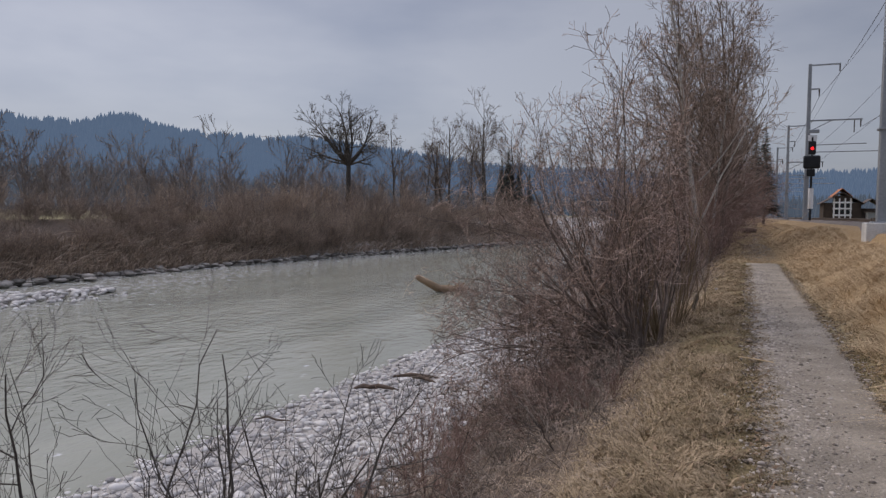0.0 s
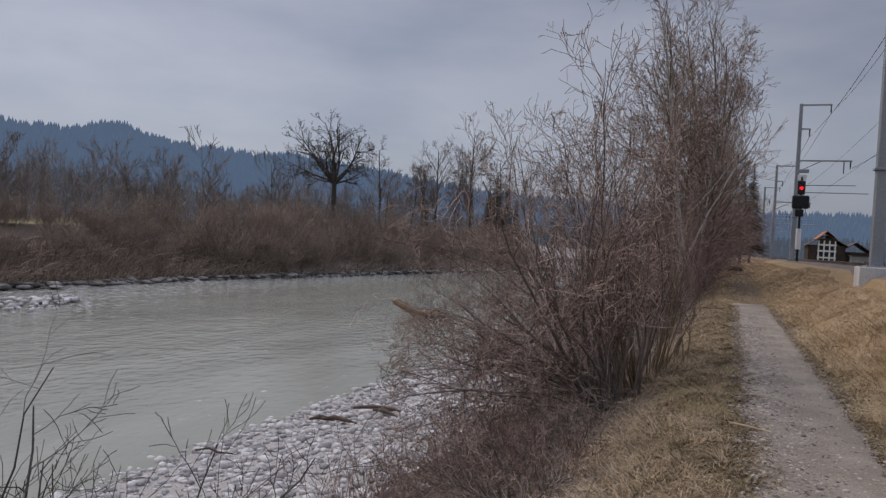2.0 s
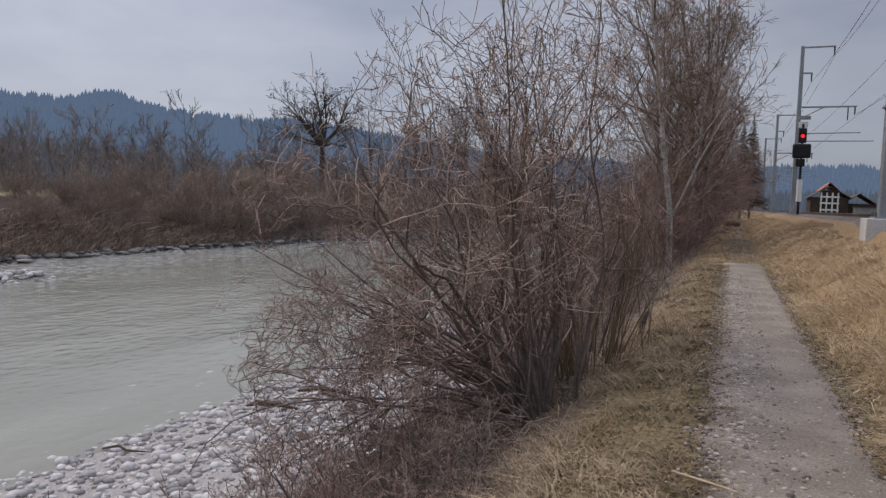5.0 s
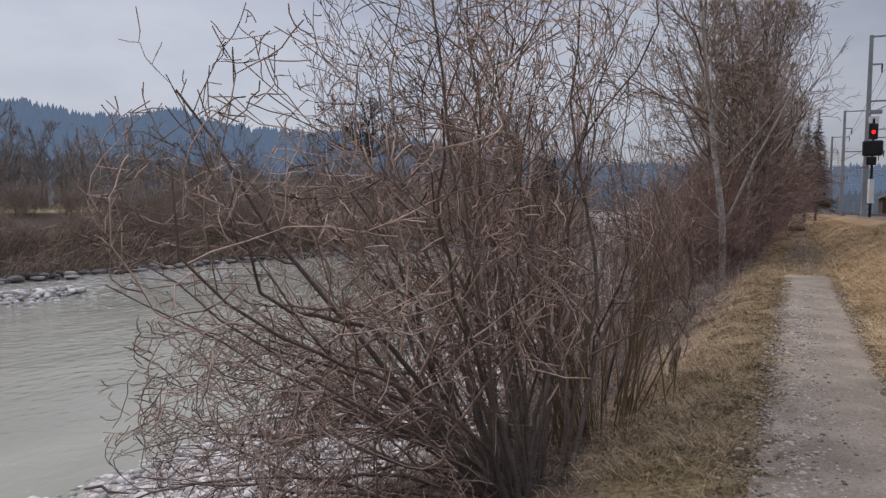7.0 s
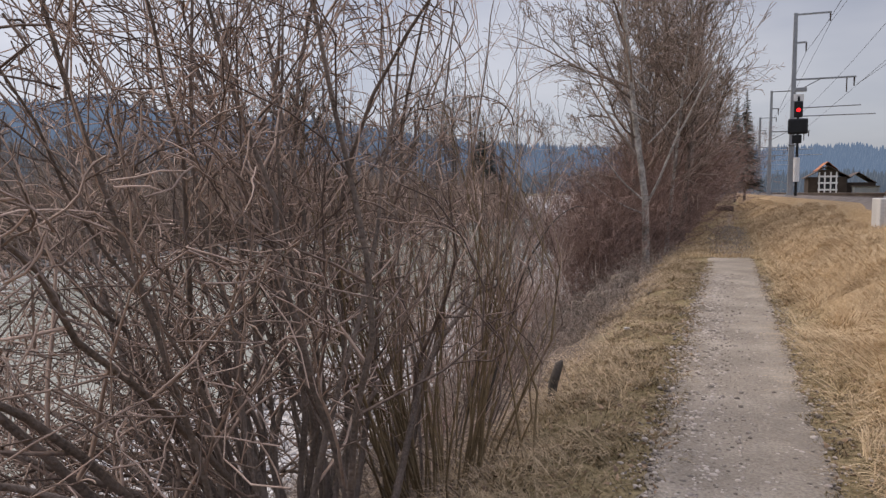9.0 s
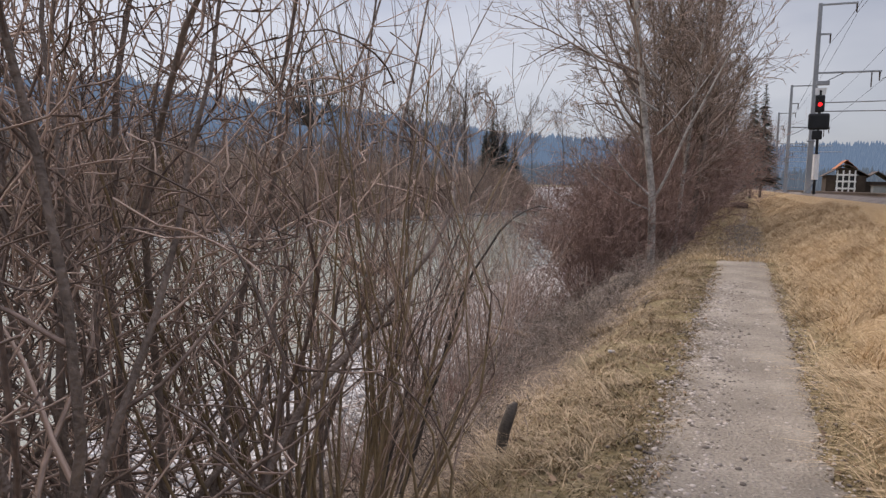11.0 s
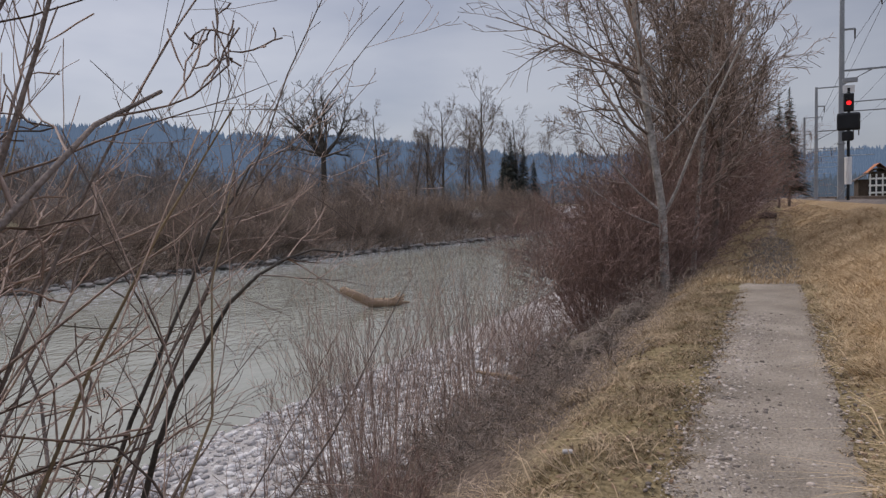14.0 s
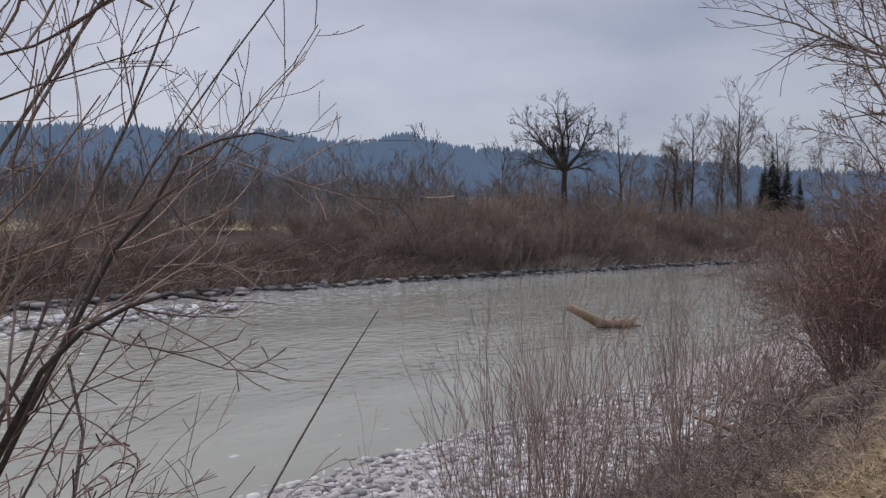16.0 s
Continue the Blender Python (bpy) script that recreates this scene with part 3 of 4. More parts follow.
# riprap along the far water line
rng = np.random.default_rng(23)
rip_ = []
for _ in range(1500):
    y = rng.uniform(-20, 150)
    rip_.append((-49.6 + float(bend(y)) + rng.normal(0, 0.55), y, WATER + rng.uniform(-0.1, 0.40), rng.uniform(0, 6.28), rng.uniform(0.4, 1.3), rng.uniform(0.4, 0.75)))
tagged(new("bank_rocks", scattered("bank_rocks", PEBBLES, rip_, M_ROCK)), "row of rough grey rocks along the far bank", "rocks", kind="stuff")
# chips on the path, thickest along its edges
rng = np.random.default_rng(24)
chips = []
for _ in range(24000):
    y = -3.5 + 20 * rng.uniform(0, 1) ** 1.3
    x = rng.choice([-0.40, 0.38, -0.1], p=[0.72, 0.21, 0.07]) + rng.normal(0, 0.13)
    s = rng.gamma(3.0, 0.0056)
    chips.append((x, y, float(ground_z(x, y)) + 0.012, rng.uniform(0, 6.28), min(s, 0.055), 1.0))
tagged(new("path_gravel", scattered("path_gravel", PEBBLES, chips, M_CHIP)), "loose grey gravel chips on the footpath", "gravel", kind="stuff")

# ---- grass ----
rng = np.random.default_rng(32)
n_ = 3600
lx = np.where(rng.uniform(0, 1, n_) < 0.7, rng.uniform(-1.5, -0.42, n_), rng.uniform(0.4, 0.9, n_))
ly = -4 + 22 * rng.uniform(0, 1, n_) ** 1.4
M_LEAF = mat("dead_leaves", (0.12, 0.078, 0.052), (0.34, 0.23, 0.145), 3, 20, bump=0, island=0.3)
tagged(new("leaf_litter", blades("leaf_litter", rng, lx, ly, ground_z(lx, ly) + 0.022, 0.022, 0.028, 2.2, M_LEAF)), "dead brown leaves scattered over verge and path", "leaves", kind="stuff")
rng = np.random.default_rng(31)


def meadow(name, count, x0, x1, y0, y1, height, width, lean, material, label, toward=(0, 0), power=1.6, edge=0.0, clump=0.0):
    xs = rng.uniform(x0, x1, count)
    ys = y0 + (y1 - y0) * rng.uniform(0, 1, count) ** power
    if edge:
        tuft = np.sin(ys * 1.9 + xs * 2.1) + np.sin(ys * 4.7 - xs * 3.3) + np.sin(ys * 0.8 + 1.3)
        keep = tuft + rng.normal(0, 0.8, count) > edge - 1.2
        xs, ys = xs[keep], ys[keep]
    zs = ground_z(xs, ys) - 0.005
    return tagged(new(name, blades(name, rng, xs, ys, zs, height, width, lean, material, toward, clump)), label, "grass", kind="stuff")


meadow("verge_grass", 95000, -1.35, -0.37, -5.0, 22, 0.065, 0.006, 1.3, M_GRASS, "short yellow-green winter grass beside the path", edge=0.1, clump=0.22)
meadow("verge_straw", 52000, -1.85, -0.70, -5.0, 24, 0.15, 0.006, 1.5, M_EDGE, "long pale dry grass on the bank edge", toward=(-0.35, 0), edge=0.7, clump=0.38)
meadow("path_side_grass", 26000, 0.33, 0.85, -3.0, 24, 0.06, 0.006, 1.0, M_GRASS, "short grass at the foot of the embankment", edge=0.1, clump=0.25)
meadow("embankment_straw", 110000, 0.60, 2.95, -2.0, 34, 0.21, 0.007, 1.6, M_STRAW, "matted dry straw-coloured grass on the embankment", toward=(-0.7, 0.0), edge=0.1, clump=0.5)
meadow("far_verge_grass", 26000, -1.8, 2.4, 20, 70, 0.12, 0.016, 0.8, M_STRAW, "dry grass beyond the end of the gravel")
meadow("bank_litter", 48000, -5.2, -1.4, -5.0, 30, 0.15, 0.007, 1.4, M_LITTER, "matted dead stalks on the river bank slope", edge=1.0, clump=0.6)

# ---- plants ----
# the great willow bush beside the path
WILLOW = [(12, 0.14, 0.030, 10, 38, 0.40), (7, 0.19, 0.05, 6, 44, 0.44), (5, 0.22, 0.03, 2, 46, 0.50), (3, 0.20, 0.0, 0, 0, 0)]
ARCHED = [(12, 0.16, 0.0, 9, 48, 0.42), (7, 0.22, 0.03, 5, 48, 0.46), (5, 0.24, 0.01, 2, 48, 0.50), (3, 0.20, 0.0, 0, 0, 0)]
DROOPING = [(12, 0.13, -0.060, 14, 48, 0.34), (7, 0.22, -0.01, 6, 48, 0.46), (5, 0.24, -0.01, 2, 48, 0.50), (3, 0.20, 0.0, 0, 0, 0)]
main = [[], [], [], []]
for seed, count, ln, rad, lo, hi, spec, turn, east in (
        (101, 27, 4.5, 0.023, 2, 25, WILLOW, (50, 310), 0.5), (105, 14, 3.8, 0.030, 24, 50, ARCHED, (105, 250), 0.45),
        (106, 9, 3.4, 0.028, 45, 72, ARCHED, (110, 240), 0.3), (151, 20, 3.5, 0.019, 40, 80, DROOPING, (112, 235), 0.3)):
    more = shrub_lines(seed, count, ln, rad, hi, spec, 0.42, (-0.06, 0.03), lo, turn, 0.0034, east, 3.0)
    main = [a + b for a, b in zip(main, more)]
bush = plant("willow_bush", (-2.05, 5.25, float(ground_z(-2.05, 5.25)) + 0.02), main, (M_BARK, M_TWIG), "large bare grey-brown willow bush on the bank edge", "bush", single=True)
UPRIGHT = [(7, 0.08, 0.03, 5, 22, 0.45), (4, 0.08, 0.03, 2, 28, 0.5), (3, 0.08, 0.0, 0, 0, 0)]
shoots = shrub_lines(102, 64, 2.7, 0.010, 28, UPRIGHT, 0.45, (-0.06, 0.0), 1, (0, 360), 0.0016, 0.55)
plant("willow_shoots", (-1.85, 6.35, float(ground_z(-1.85, 6.35)) + 0.02), shoots, (M_SHOOT, M_TWIG), "dense upright olive-brown willow shoots beside the bush", "bush", single=True, sides=(5, 3))


def rods(seed, foot, ends, bow, radius, spec, thin=0.0013):
    """Long bowed stems from one foot to the ends named, with side twigs by spec."""
    rng = np.random.default_rng(seed)
    out = [[] for _ in range(len(spec) + 1)]
    TUNE["thin"], TUNE["east"], TUNE["reach"] = thin, None, None
    for end in ends:
        a = np.array([rng.uniform(-0.14, 0.14), rng.uniform(-0.14, 0.14), -0.1])
        b = np.array(end) - np.array(foot)
        n = 14
        way = np.linspace(0, 1, n)[:, None]
        span = np.linalg.norm(b - a)
        wob = np.cumsum(rng.normal(0, 0.03 * span / 3, (n, 3)), 0) * way * (1 - way) * 2
        pts = a + (b - a) * way + wob + np.array([0, 0, 1.0]) * bow * span * way * (1 - way)
        r = radius * rng.uniform(0.75, 1.2)
        rad = [max(r * (1 - 0.85 * q), thin) for q in way[:, 0]]
        out[0].append((list(pts), rad))
        kids, angle, ratio = 10, 44, 0.27
        for _ in range(kids):
            f = rng.uniform(0.3, 0.97)
            j = min(int(f * (n - 1)), n - 2)
            d = pts[j + 1] - pts[j]
            d /= np.linalg.norm(d)
            side = rng.normal(0, 1, 3)
            side -= d * side.dot(d)
            side /= np.linalg.norm(side)
            q = np.radians(angle * rng.uniform(0.6, 1.3))
            more = [[] for _ in spec]
            grow(rng, pts[j], d * np.cos(q) + side * np.sin(q), span * ratio * rng.uniform(0.5, 1.2) * (1.2 - 0.7 * f), rad[j] * 0.6, 0, more, spec)
            for k, lv in enumerate(more):
                out[k + 1] += lv
    return out


SIDE = [(6, 0.11, 0.03, 4, 40, 0.42), (4, 0.12, 0.02, 1, 40, 0.5), (3, 0.12, 0.0, 0, 0, 0)]
foot = (-2.35, 6.75, float(ground_z(-2.35, 6.75)))
ends = [(-2.3, 8.3, 3.9), (-1.95, 8.0, 3.6), (-3.1, 7.9, 4.0), (-1.75, 8.5, 3.0), (-3.4, 8.6, 3.0), (-2.2, 7.6, 4.2), (-2.9, 8.7, 2.2)]
plant("tall_willow", foot, rods(103, foot, ends, 0.10, 0.015, SIDE), (M_BARK, M_TWIG), "tall bare willow stems leaning out of the slope", "bush", single=True)
# low limb and whips reaching over the bank edge
foot = (-2.05, 7.2, float(ground_z(-2.05, 7.2)))
ends = [(-1.02, 8.05, 1.40), (-1.20, 7.95, 2.35), (-1.05, 8.10, 2.25), (-1.35, 8.0, 1.05), (-1.6, 8.3, 2.0)]
plant("leaning_willow", foot, rods(104, foot, ends, 0.16, 0.008, SIDE, 0.0010), (M_BARK, M_TWIG), "few long willow whips bowing over the bank edge", "bush", single=True)
foot = (-2.05, 7.15, float(ground_z(-2.05, 7.15)))
plant("willow_limb", foot, rods(105, foot, [(-1.19, 7.83, 1.42), (-1.5, 8.2, 1.75)], 1.0, 0.013, SIDE, 0.0012), (M_DARKTWIG, M_TWIG), "dark willow limb arching low beside the path", "bush", single=True)
# lower bushes of the same willow hanging down the slope
for seed, x, y, ln, count in ((152, -2.75, 3.3, 1.7, 16), (153, -3.35, 4.3, 1.9, 16), (154, -2.5, 1.9, 1.2, 12)):
    low = shrub_lines(seed, count, ln, 0.013, 80, ARCHED, 0.4, (-0.10, 0.0), 15, (0, 360), 0.0028, 0.5)
    plant("low_willow", (x, y, float(ground_z(x, y)) + 0.02), low, (M_BARK, M_TWIG), "low tangled willow hanging down the bank slope", "bush", "willows on the slope", single=True)
# sapling on the slope near the start
SAPLING = [(10, 0.15, 0.02, 10, 48, 0.42), (6, 0.18, 0.06, 6, 46, 0.48), (4, 0.18, 0.04, 0, 0, 0)]
for seed, x, y, ln, count in ((104, -3.6, -2.35, 2.9, 5), (107, -4.5, -2.3, 3.1, 5), (108, -5.3, -2.0, 3.3, 5), (109, -3.1, -1.6, 1.9, 3)):
    sap = shrub_lines(seed, count, ln, 0.021, 38, SAPLING, 0.3, (0.0, 0.0), 3, (0, 360), 0.0022)
    plant("sapling_bush", (x, y, float(ground_z(x, y)) + 0.02), sap, (M_DARKTWIG, M_DARKTWIG), "sparse dark bare sapling on the bank slope", "bush", "saplings on the slope", single=True)
# low reddish shrubs
LOW = [(5, 0.08, 0.03, 5, 30, 0.5), (4, 0.10, 0.02, 3, 32, 0.5), (3, 0.1, 0.0, 0, 0, 0)]
for k, (x, y, h, st_) in enumerate(((-3.7, 0.7, 1.1, 24), (-4.4, 2.6, 0.9, 20), (-3.0, 2.7, 0.8, 18), (-5.0, 4.6, 0.8, 16), (-2.2, 1.9, 0.6, 18), (-3.6, -0.9, 0.9, 18))):
    plant("bramble_shrub", (x, y, float(ground_z(x, y))), shrub_lines(110 + k, st_, h * 1.15, 0.008, 44, LOW, 0.35, thin=0.0028), (M_RED, M_RED),
          "low reddish-brown bare shrub on the bank slope", "shrub", "low shrubs on the slope", sides=(4, 3))
TANGLE = [(5, 0.25, -0.01, 6, 55, 0.6), (4, 0.28, 0.0, 3, 55, 0.6), (3, 0.25, 0.0, 0, 0, 0)]
variants = []
for k in range(5):
    ls = shrub_lines(600 + k, 9, 0.75, 0.007, 72, TANGLE, 0.3, thin=0.0034)
    variants.append(tubes([q for lv in ls for q in lv], 3))
rng = np.random.default_rng(61)
spots = []
for _ in range(210):
    y = rng.uniform(-5, 23)
    x = rng.uniform(-4.9, -1.75)
    spots.append((x, y, float(ground_z(x, y)) - 0.02, rng.uniform(0, 6.28), rng.uniform(0.6, 1.25), rng.uniform(0.5, 1.0)))
tagged(new("bramble_mat", scattered("bramble_mat", variants, spots, M_MATTED)), "tangled grey-purple bramble stems on the bank slope", "brambles", kind="stuff")
for k, (x, y, h, st_) in enumerate(((-4.6, 20.4, 1.5, 40), (-5.2, 21.8, 1.7, 40), (-3.8, 21.3, 1.2, 34), (-3.0, 11.2, 0.8, 34), (-3.3, 9.4, 0.8, 30))):
    plant("bramble_shrub", (x, y, float(ground_z(x, y))), shrub_lines(620 + k, st_, h, 0.007, 48, LOW, 0.4, thin=0.0025), (M_RED, M_RED),
          "reddish-brown bare shrub on the lower bank slope", "shrub", "low shrubs on the slope", sides=(4, 3))
# thin shoots standing on the lower slope and on the bar
THIN = [(7, 0.05, 0.03, 4, 22, 0.42), (4, 0.07, 0.04, 2, 26, 0.5), (3, 0.08, 0.0, 0, 0, 0)]
for k, (x, y, h, st_) in enumerate(((-4.7, 13.2, 2.3, 38), (-5.3, 15.4, 2.5, 42), (-4.6, 17.2, 2.4, 40), (-6.3, 16.4, 1.9, 26), (-3.9, 15.0, 1.8, 34), (-5.6, 19.5, 2.3, 34), (-7.2, 14.2, 1.5, 12), (-3.6, 12.0, 1.5, 30))):
    plant("willow_saplings", (x, y, float(ground_z(x, y))), shrub_lines(130 + k, st_, h * 1.25, 0.009, 20, THIN, 0.75, thin=0.0022), (M_TWIG, M_TWIG),
          "thin upright bare willow saplings on the gravel edge", "sapling", "willow saplings by the water", sides=(4, 3), single=True)
# dense shrubs below the tree row
DENSE = [(6, 0.15, 0.02, 8, 46, 0.5), (4, 0.18, 0.01, 6, 48, 0.5), (3, 0.18, 0.0, 0, 0, 0)]
ROW_SHRUBS = [(-3.6, 22.4, 3.4), (-2.9, 24.3, 3.6), (-4.3, 24.6, 3.3), (-2.9, 27.2, 4.2), (-4.1, 28.0, 4.0), (-2.6, 31, 4.6), (-4.0, 33, 4.6), (-2.3, 36, 5.2), (-3.6, 39, 5.0), (-2.2, 43, 5.6),
              (-1.9, 49, 5.8), (-3.2, 46, 5.4), (-1.7, 56, 6.2), (-2.6, 61, 6.4)]
for k, (x, y, h) in enumerate(ROW_SHRUBS):
    plant("hedge_shrub", (x, y, float(ground_z(x, y))), shrub_lines(160 + k, 44, h, 0.022, 32, DENSE, 0.6, (-0.05, 0), thin=0.0055), (M_RED, M_RED),
          "dense reddish-brown bare shrub under the bank trees", "shrub", "shrubs under the trees", sides=(4, 3))
# trees of the row
POPLAR = [(12, 0.030, 0.01, 28, 44, 0.28), (7, 0.13, 0.06, 8, 42, 0.46), (4, 0.17, 0.04, 5, 42, 0.5), (3, 0.12, 0.02, 0, 0, 0)]


def tree(name, x, y, h, r, spec, seed, mats, label, category, group, split=1, sides=(8, 3), lean=2, thin=0.009):
    lines = shrub_lines(seed, 1, h, r, lean, spec, 0.0, thin=thin)
    ob = plant(name, (x, y, float(ground_z(x, y))), lines, mats, label, category, group, ("trunk", "crown"), split, sides)
    return ob


lines = shrub_lines(301, 1, 12.5, 0.11, 2, POPLAR, 0.0, thin=0.007)
rng = np.random.default_rng(302)
LIMB = [(9, 0.06, 0.07, 9, 42, 0.40), (6, 0.13, 0.06, 7, 42, 0.46), (4, 0.16, 0.04, 4, 42, 0.5), (3, 0.12, 0.02, 0, 0, 0)]
for h, dx, dy, up, ln, r in ((1.9, 0.45, -0.1, 1.0, 6.0, 0.040), (1.9, -0.8, -0.2, 0.75, 3.4, 0.030), (1.6, -1.0, 0.1, 0.18, 2.6, 0.024), (4.2, -1.0, -0.2, 0.65, 4.6, 0.036), (5.0, -0.8, 0.3, 0.9, 4.2, 0.032), (3.6, 0.7, 0.4, 0.8, 3.2, 0.026)):
    limb = [[] for _ in LIMB]
    d = np.array([dx, dy, up])
    grow(rng, np.array([0.0, 0.0, h]), d / np.linalg.norm(d), ln, r, 0, limb, LIMB)
    lines[0] += limb[0]
    for lv, more in zip(lines[1:], limb[1:]):
        lv += more
plant("birch_tree", (-2.28, 23.0, float(ground_z(-2.28, 23.0))), lines, (M_BIRCH, M_CROWN), "slender birch with pale bark parting low into limbs", "tree", "trees along the bank", ("trunk", "crown"), 1, (8, 3))
tree("birch_tree", -2.0, 26.5, 13, 0.11, POPLAR, 302, (M_BIRCH, M_CROWN), "birch with mottled bark behind the first one", "tree", "trees along the bank")
for k, (x, y, h) in enumerate(((-2.9, 25.5, 13), (-1.7, 29, 13.5), (-3.0, 30, 13), (-1.6, 33, 13), (-2.5, 36, 14), (-1.5, 40, 13.5), (-2.4, 45, 13), (-1.4, 51, 12.5), (-2.0, 58, 12), (-2.6, 27.8, 12), (-3.4, 33, 13.5), (-2.0, 31, 14), (-2.8, 38, 14), (-1.9, 43, 13))):
    tree("alder_tree", x, y, h, 0.12, POPLAR, 310 + k, (M_BARK, M_CROWN), "tall bare grey-brown tree in the bank row", "tree", "trees along the bank")

# conifers
def conifer(x, y, h, seed):
    rng = np.random.default_rng(seed)
    ob = thing("spruce", x, y, float(ground_z(x, y)), "dark green spruce standing among bare trees", "tree", "spruces")
    v, f = tubes([([(0, 0, -0.2), (0, 0, h * 0.5), (0, 0, h)], [h * 0.014, h * 0.009, 0.02])], 6)
    part_me("trunk", mesh_np("trunk", v, f, M_BARK), ob)
    vs, fs, b = [], [], 0
    for _ in range(900):
        q = rng.uniform(0.08, 1) ** 0.8
        z, reach = h * q, h * 0.25 * (1.04 - q) * rng.uniform(0.7, 1.15)
        a = rng.uniform(0, 6.28)
        d, s = np.array([math.cos(a), math.sin(a), -0.28]), np.array([-math.sin(a), math.cos(a), 0])
        w = 0.05 * h * (1.1 - q) * rng.uniform(0.4, 0.8)
        p = np.array([0, 0, z])
        vs.append(np.array([p, p + d * reach * 0.6 + s * w, p + d * reach, p + d * reach * 0.6 - s * w]))
        fs.append([b, b + 1, b + 2, b + 3])
        b += 4
    part_me("crown", mesh_np("crown", np.concatenate(vs), fs, M_NEEDLE, False), ob)


for k, (x, y, h) in enumerate(((1.4, 80, 11), (0.6, 92, 12), (-49.5, 147, 16), (-47.2, 148, 13.5), (-52, 150, 14), (-50.6, 145, 11), (-45.2, 149, 11), (30, 120, 19), (34, 112, 17), (38, 125, 20))):
    conifer(x, y, h, 400 + k)

# far bank: oak and its neighbours
OAK = [(7, 0.12, 0.025, 8, 46, 0.42), (5, 0.16, 0.03, 7, 46, 0.48), (4, 0.18, 0.02, 4, 42, 0.5), (3, 0.16, 0.0, 0, 0, 0)]


def broad_tree(name, x, y, trunk, crown, r, limbs, seed, label, lean=(4, 78), thin=0.03):
    """A tree whose trunk parts into limbs that fan out to a round crown."""
    lines = [[], [], [], []]
    for lo, hi, count, long in ((lean[0], lean[1] * 0.55, limbs // 2, 1.0), (lean[1] * 0.6, lean[1], limbs - limbs // 2, 0.9)):
        more = shrub_lines(seed + count, count, crown * long, r * 0.5, hi, OAK, 0.1, (0, 0), lo, (0, 360), thin)
        for lv, add in zip(lines, more):
            lv += [([np.array(p) + np.array([0, 0, trunk]) for p in pts], rad) for pts, rad in add]
    lines[0].append(([np.array([0, 0, -0.3]), np.array([0, 0.05, trunk * 0.5]), np.array([0.06, 0, trunk]), np.array([0.05, 0, trunk + crown * 0.3])], [r * 1.15, r * 0.9, r * 0.75, r * 0.4]))
    return plant(name, (x, y, float(ground_z(x, y))), lines, (M_DARKTWIG, M_DARKTWIG), label, "tree", "trees on the far bank", ("trunk", "crown"), 2, (7, 3))


broad_tree("oak_tree", -57.0, 89.5, 8.3, 10.4, 0.46, 14, 330, "broad bare oak on the far bank", (5, 72), 0.022)
ELM = [(9, 0.04, 0.01, 15, 42, 0.40), (6, 0.12, 0.06, 8, 40, 0.48), (4, 0.15, 0.04, 6, 40, 0.5), (3, 0.14, 0.02, 0, 0, 0)]
for k, (x, y, h) in enumerate(((-51, 95, 15), (-46, 96, 18), (-40.5, 94, 18.5), (-39, 98, 16), (-35, 95, 17), (-47.5, 104, 14), (-31, 97, 14), (-44, 99, 13), (-53.5, 101, 13), (-37, 101, 17), (-33, 102, 15), (-28, 104, 14), (-42.5, 108, 15), (-25, 110, 13))):
    away = max(1.0, 69.0 / (0.14 * (y - 7) - x))
    x, y, h = x * away, 7 + (y - 7) * away, h * away * 0.86
    tree("far_tree", x, y, h, 0.26, ELM, 340 + k, (M_DARKTWIG, M_BARK), "bare tall tree behind the far bank thicket", "tree", "trees on the far bank", 1, (6, 3), 2, 0.019)
# thicket on the far bank
T_SPEC = [(5, 0.08, 0.03, 6, 34, 0.5), (4, 0.12, 0.02, 4, 36, 0.55), (2, 0.12, 0.0, 0, 0, 0)]
variants = []
for k in range(4):
    ls = shrub_lines(500 + k, 20, 3.4, 0.022, 48, T_SPEC, 0.8, (0, 0), thin=0.010)
    variants.append(tubes([q for lv in ls for q in lv], 3))
rng = np.random.default_rng(51)
spots = []
for _ in range(320):
    y = rng.uniform(-25, 150) if rng.uniform() < 0.8 else rng.uniform(20, 60)
    x = rng.uniform(-62, -52.6)
    s = rng.uniform(0.5, 0.85) * (1.0 if x < -55 else 0.85)
    xx = x + float(bend(y))
    spots.append((xx, y, float(ground_z(xx, y)) - 0.1, rng.uniform(0, 6.28), s, rng.uniform(0.75, 1.1)))
for _ in range(130):
    y = rng.uniform(56, 150)
    xx = rng.uniform(-60, -50.5) + float(bend(y))
    spots.append((xx, y, float(ground_z(xx, y)) - 0.1, rng.uniform(0, 6.28), rng.uniform(0.9, 1.5), rng.uniform(0.8, 1.25)))
for _ in range(24):
    y = rng.uniform(-25, 90)
    xx = rng.uniform(-66, -58) + float(bend(y))
    spots.append((xx, y, float(ground_z(xx, y)) - 0.1, rng.uniform(0, 6.28), rng.uniform(0.6, 1.0), rng.uniform(1.0, 1.5)))
tagged(new("far_thicket", scattered("far_thicket", variants, spots, M_THICKET)), "brown bare thicket covering the far river bank", "thicket", kind="stuff")
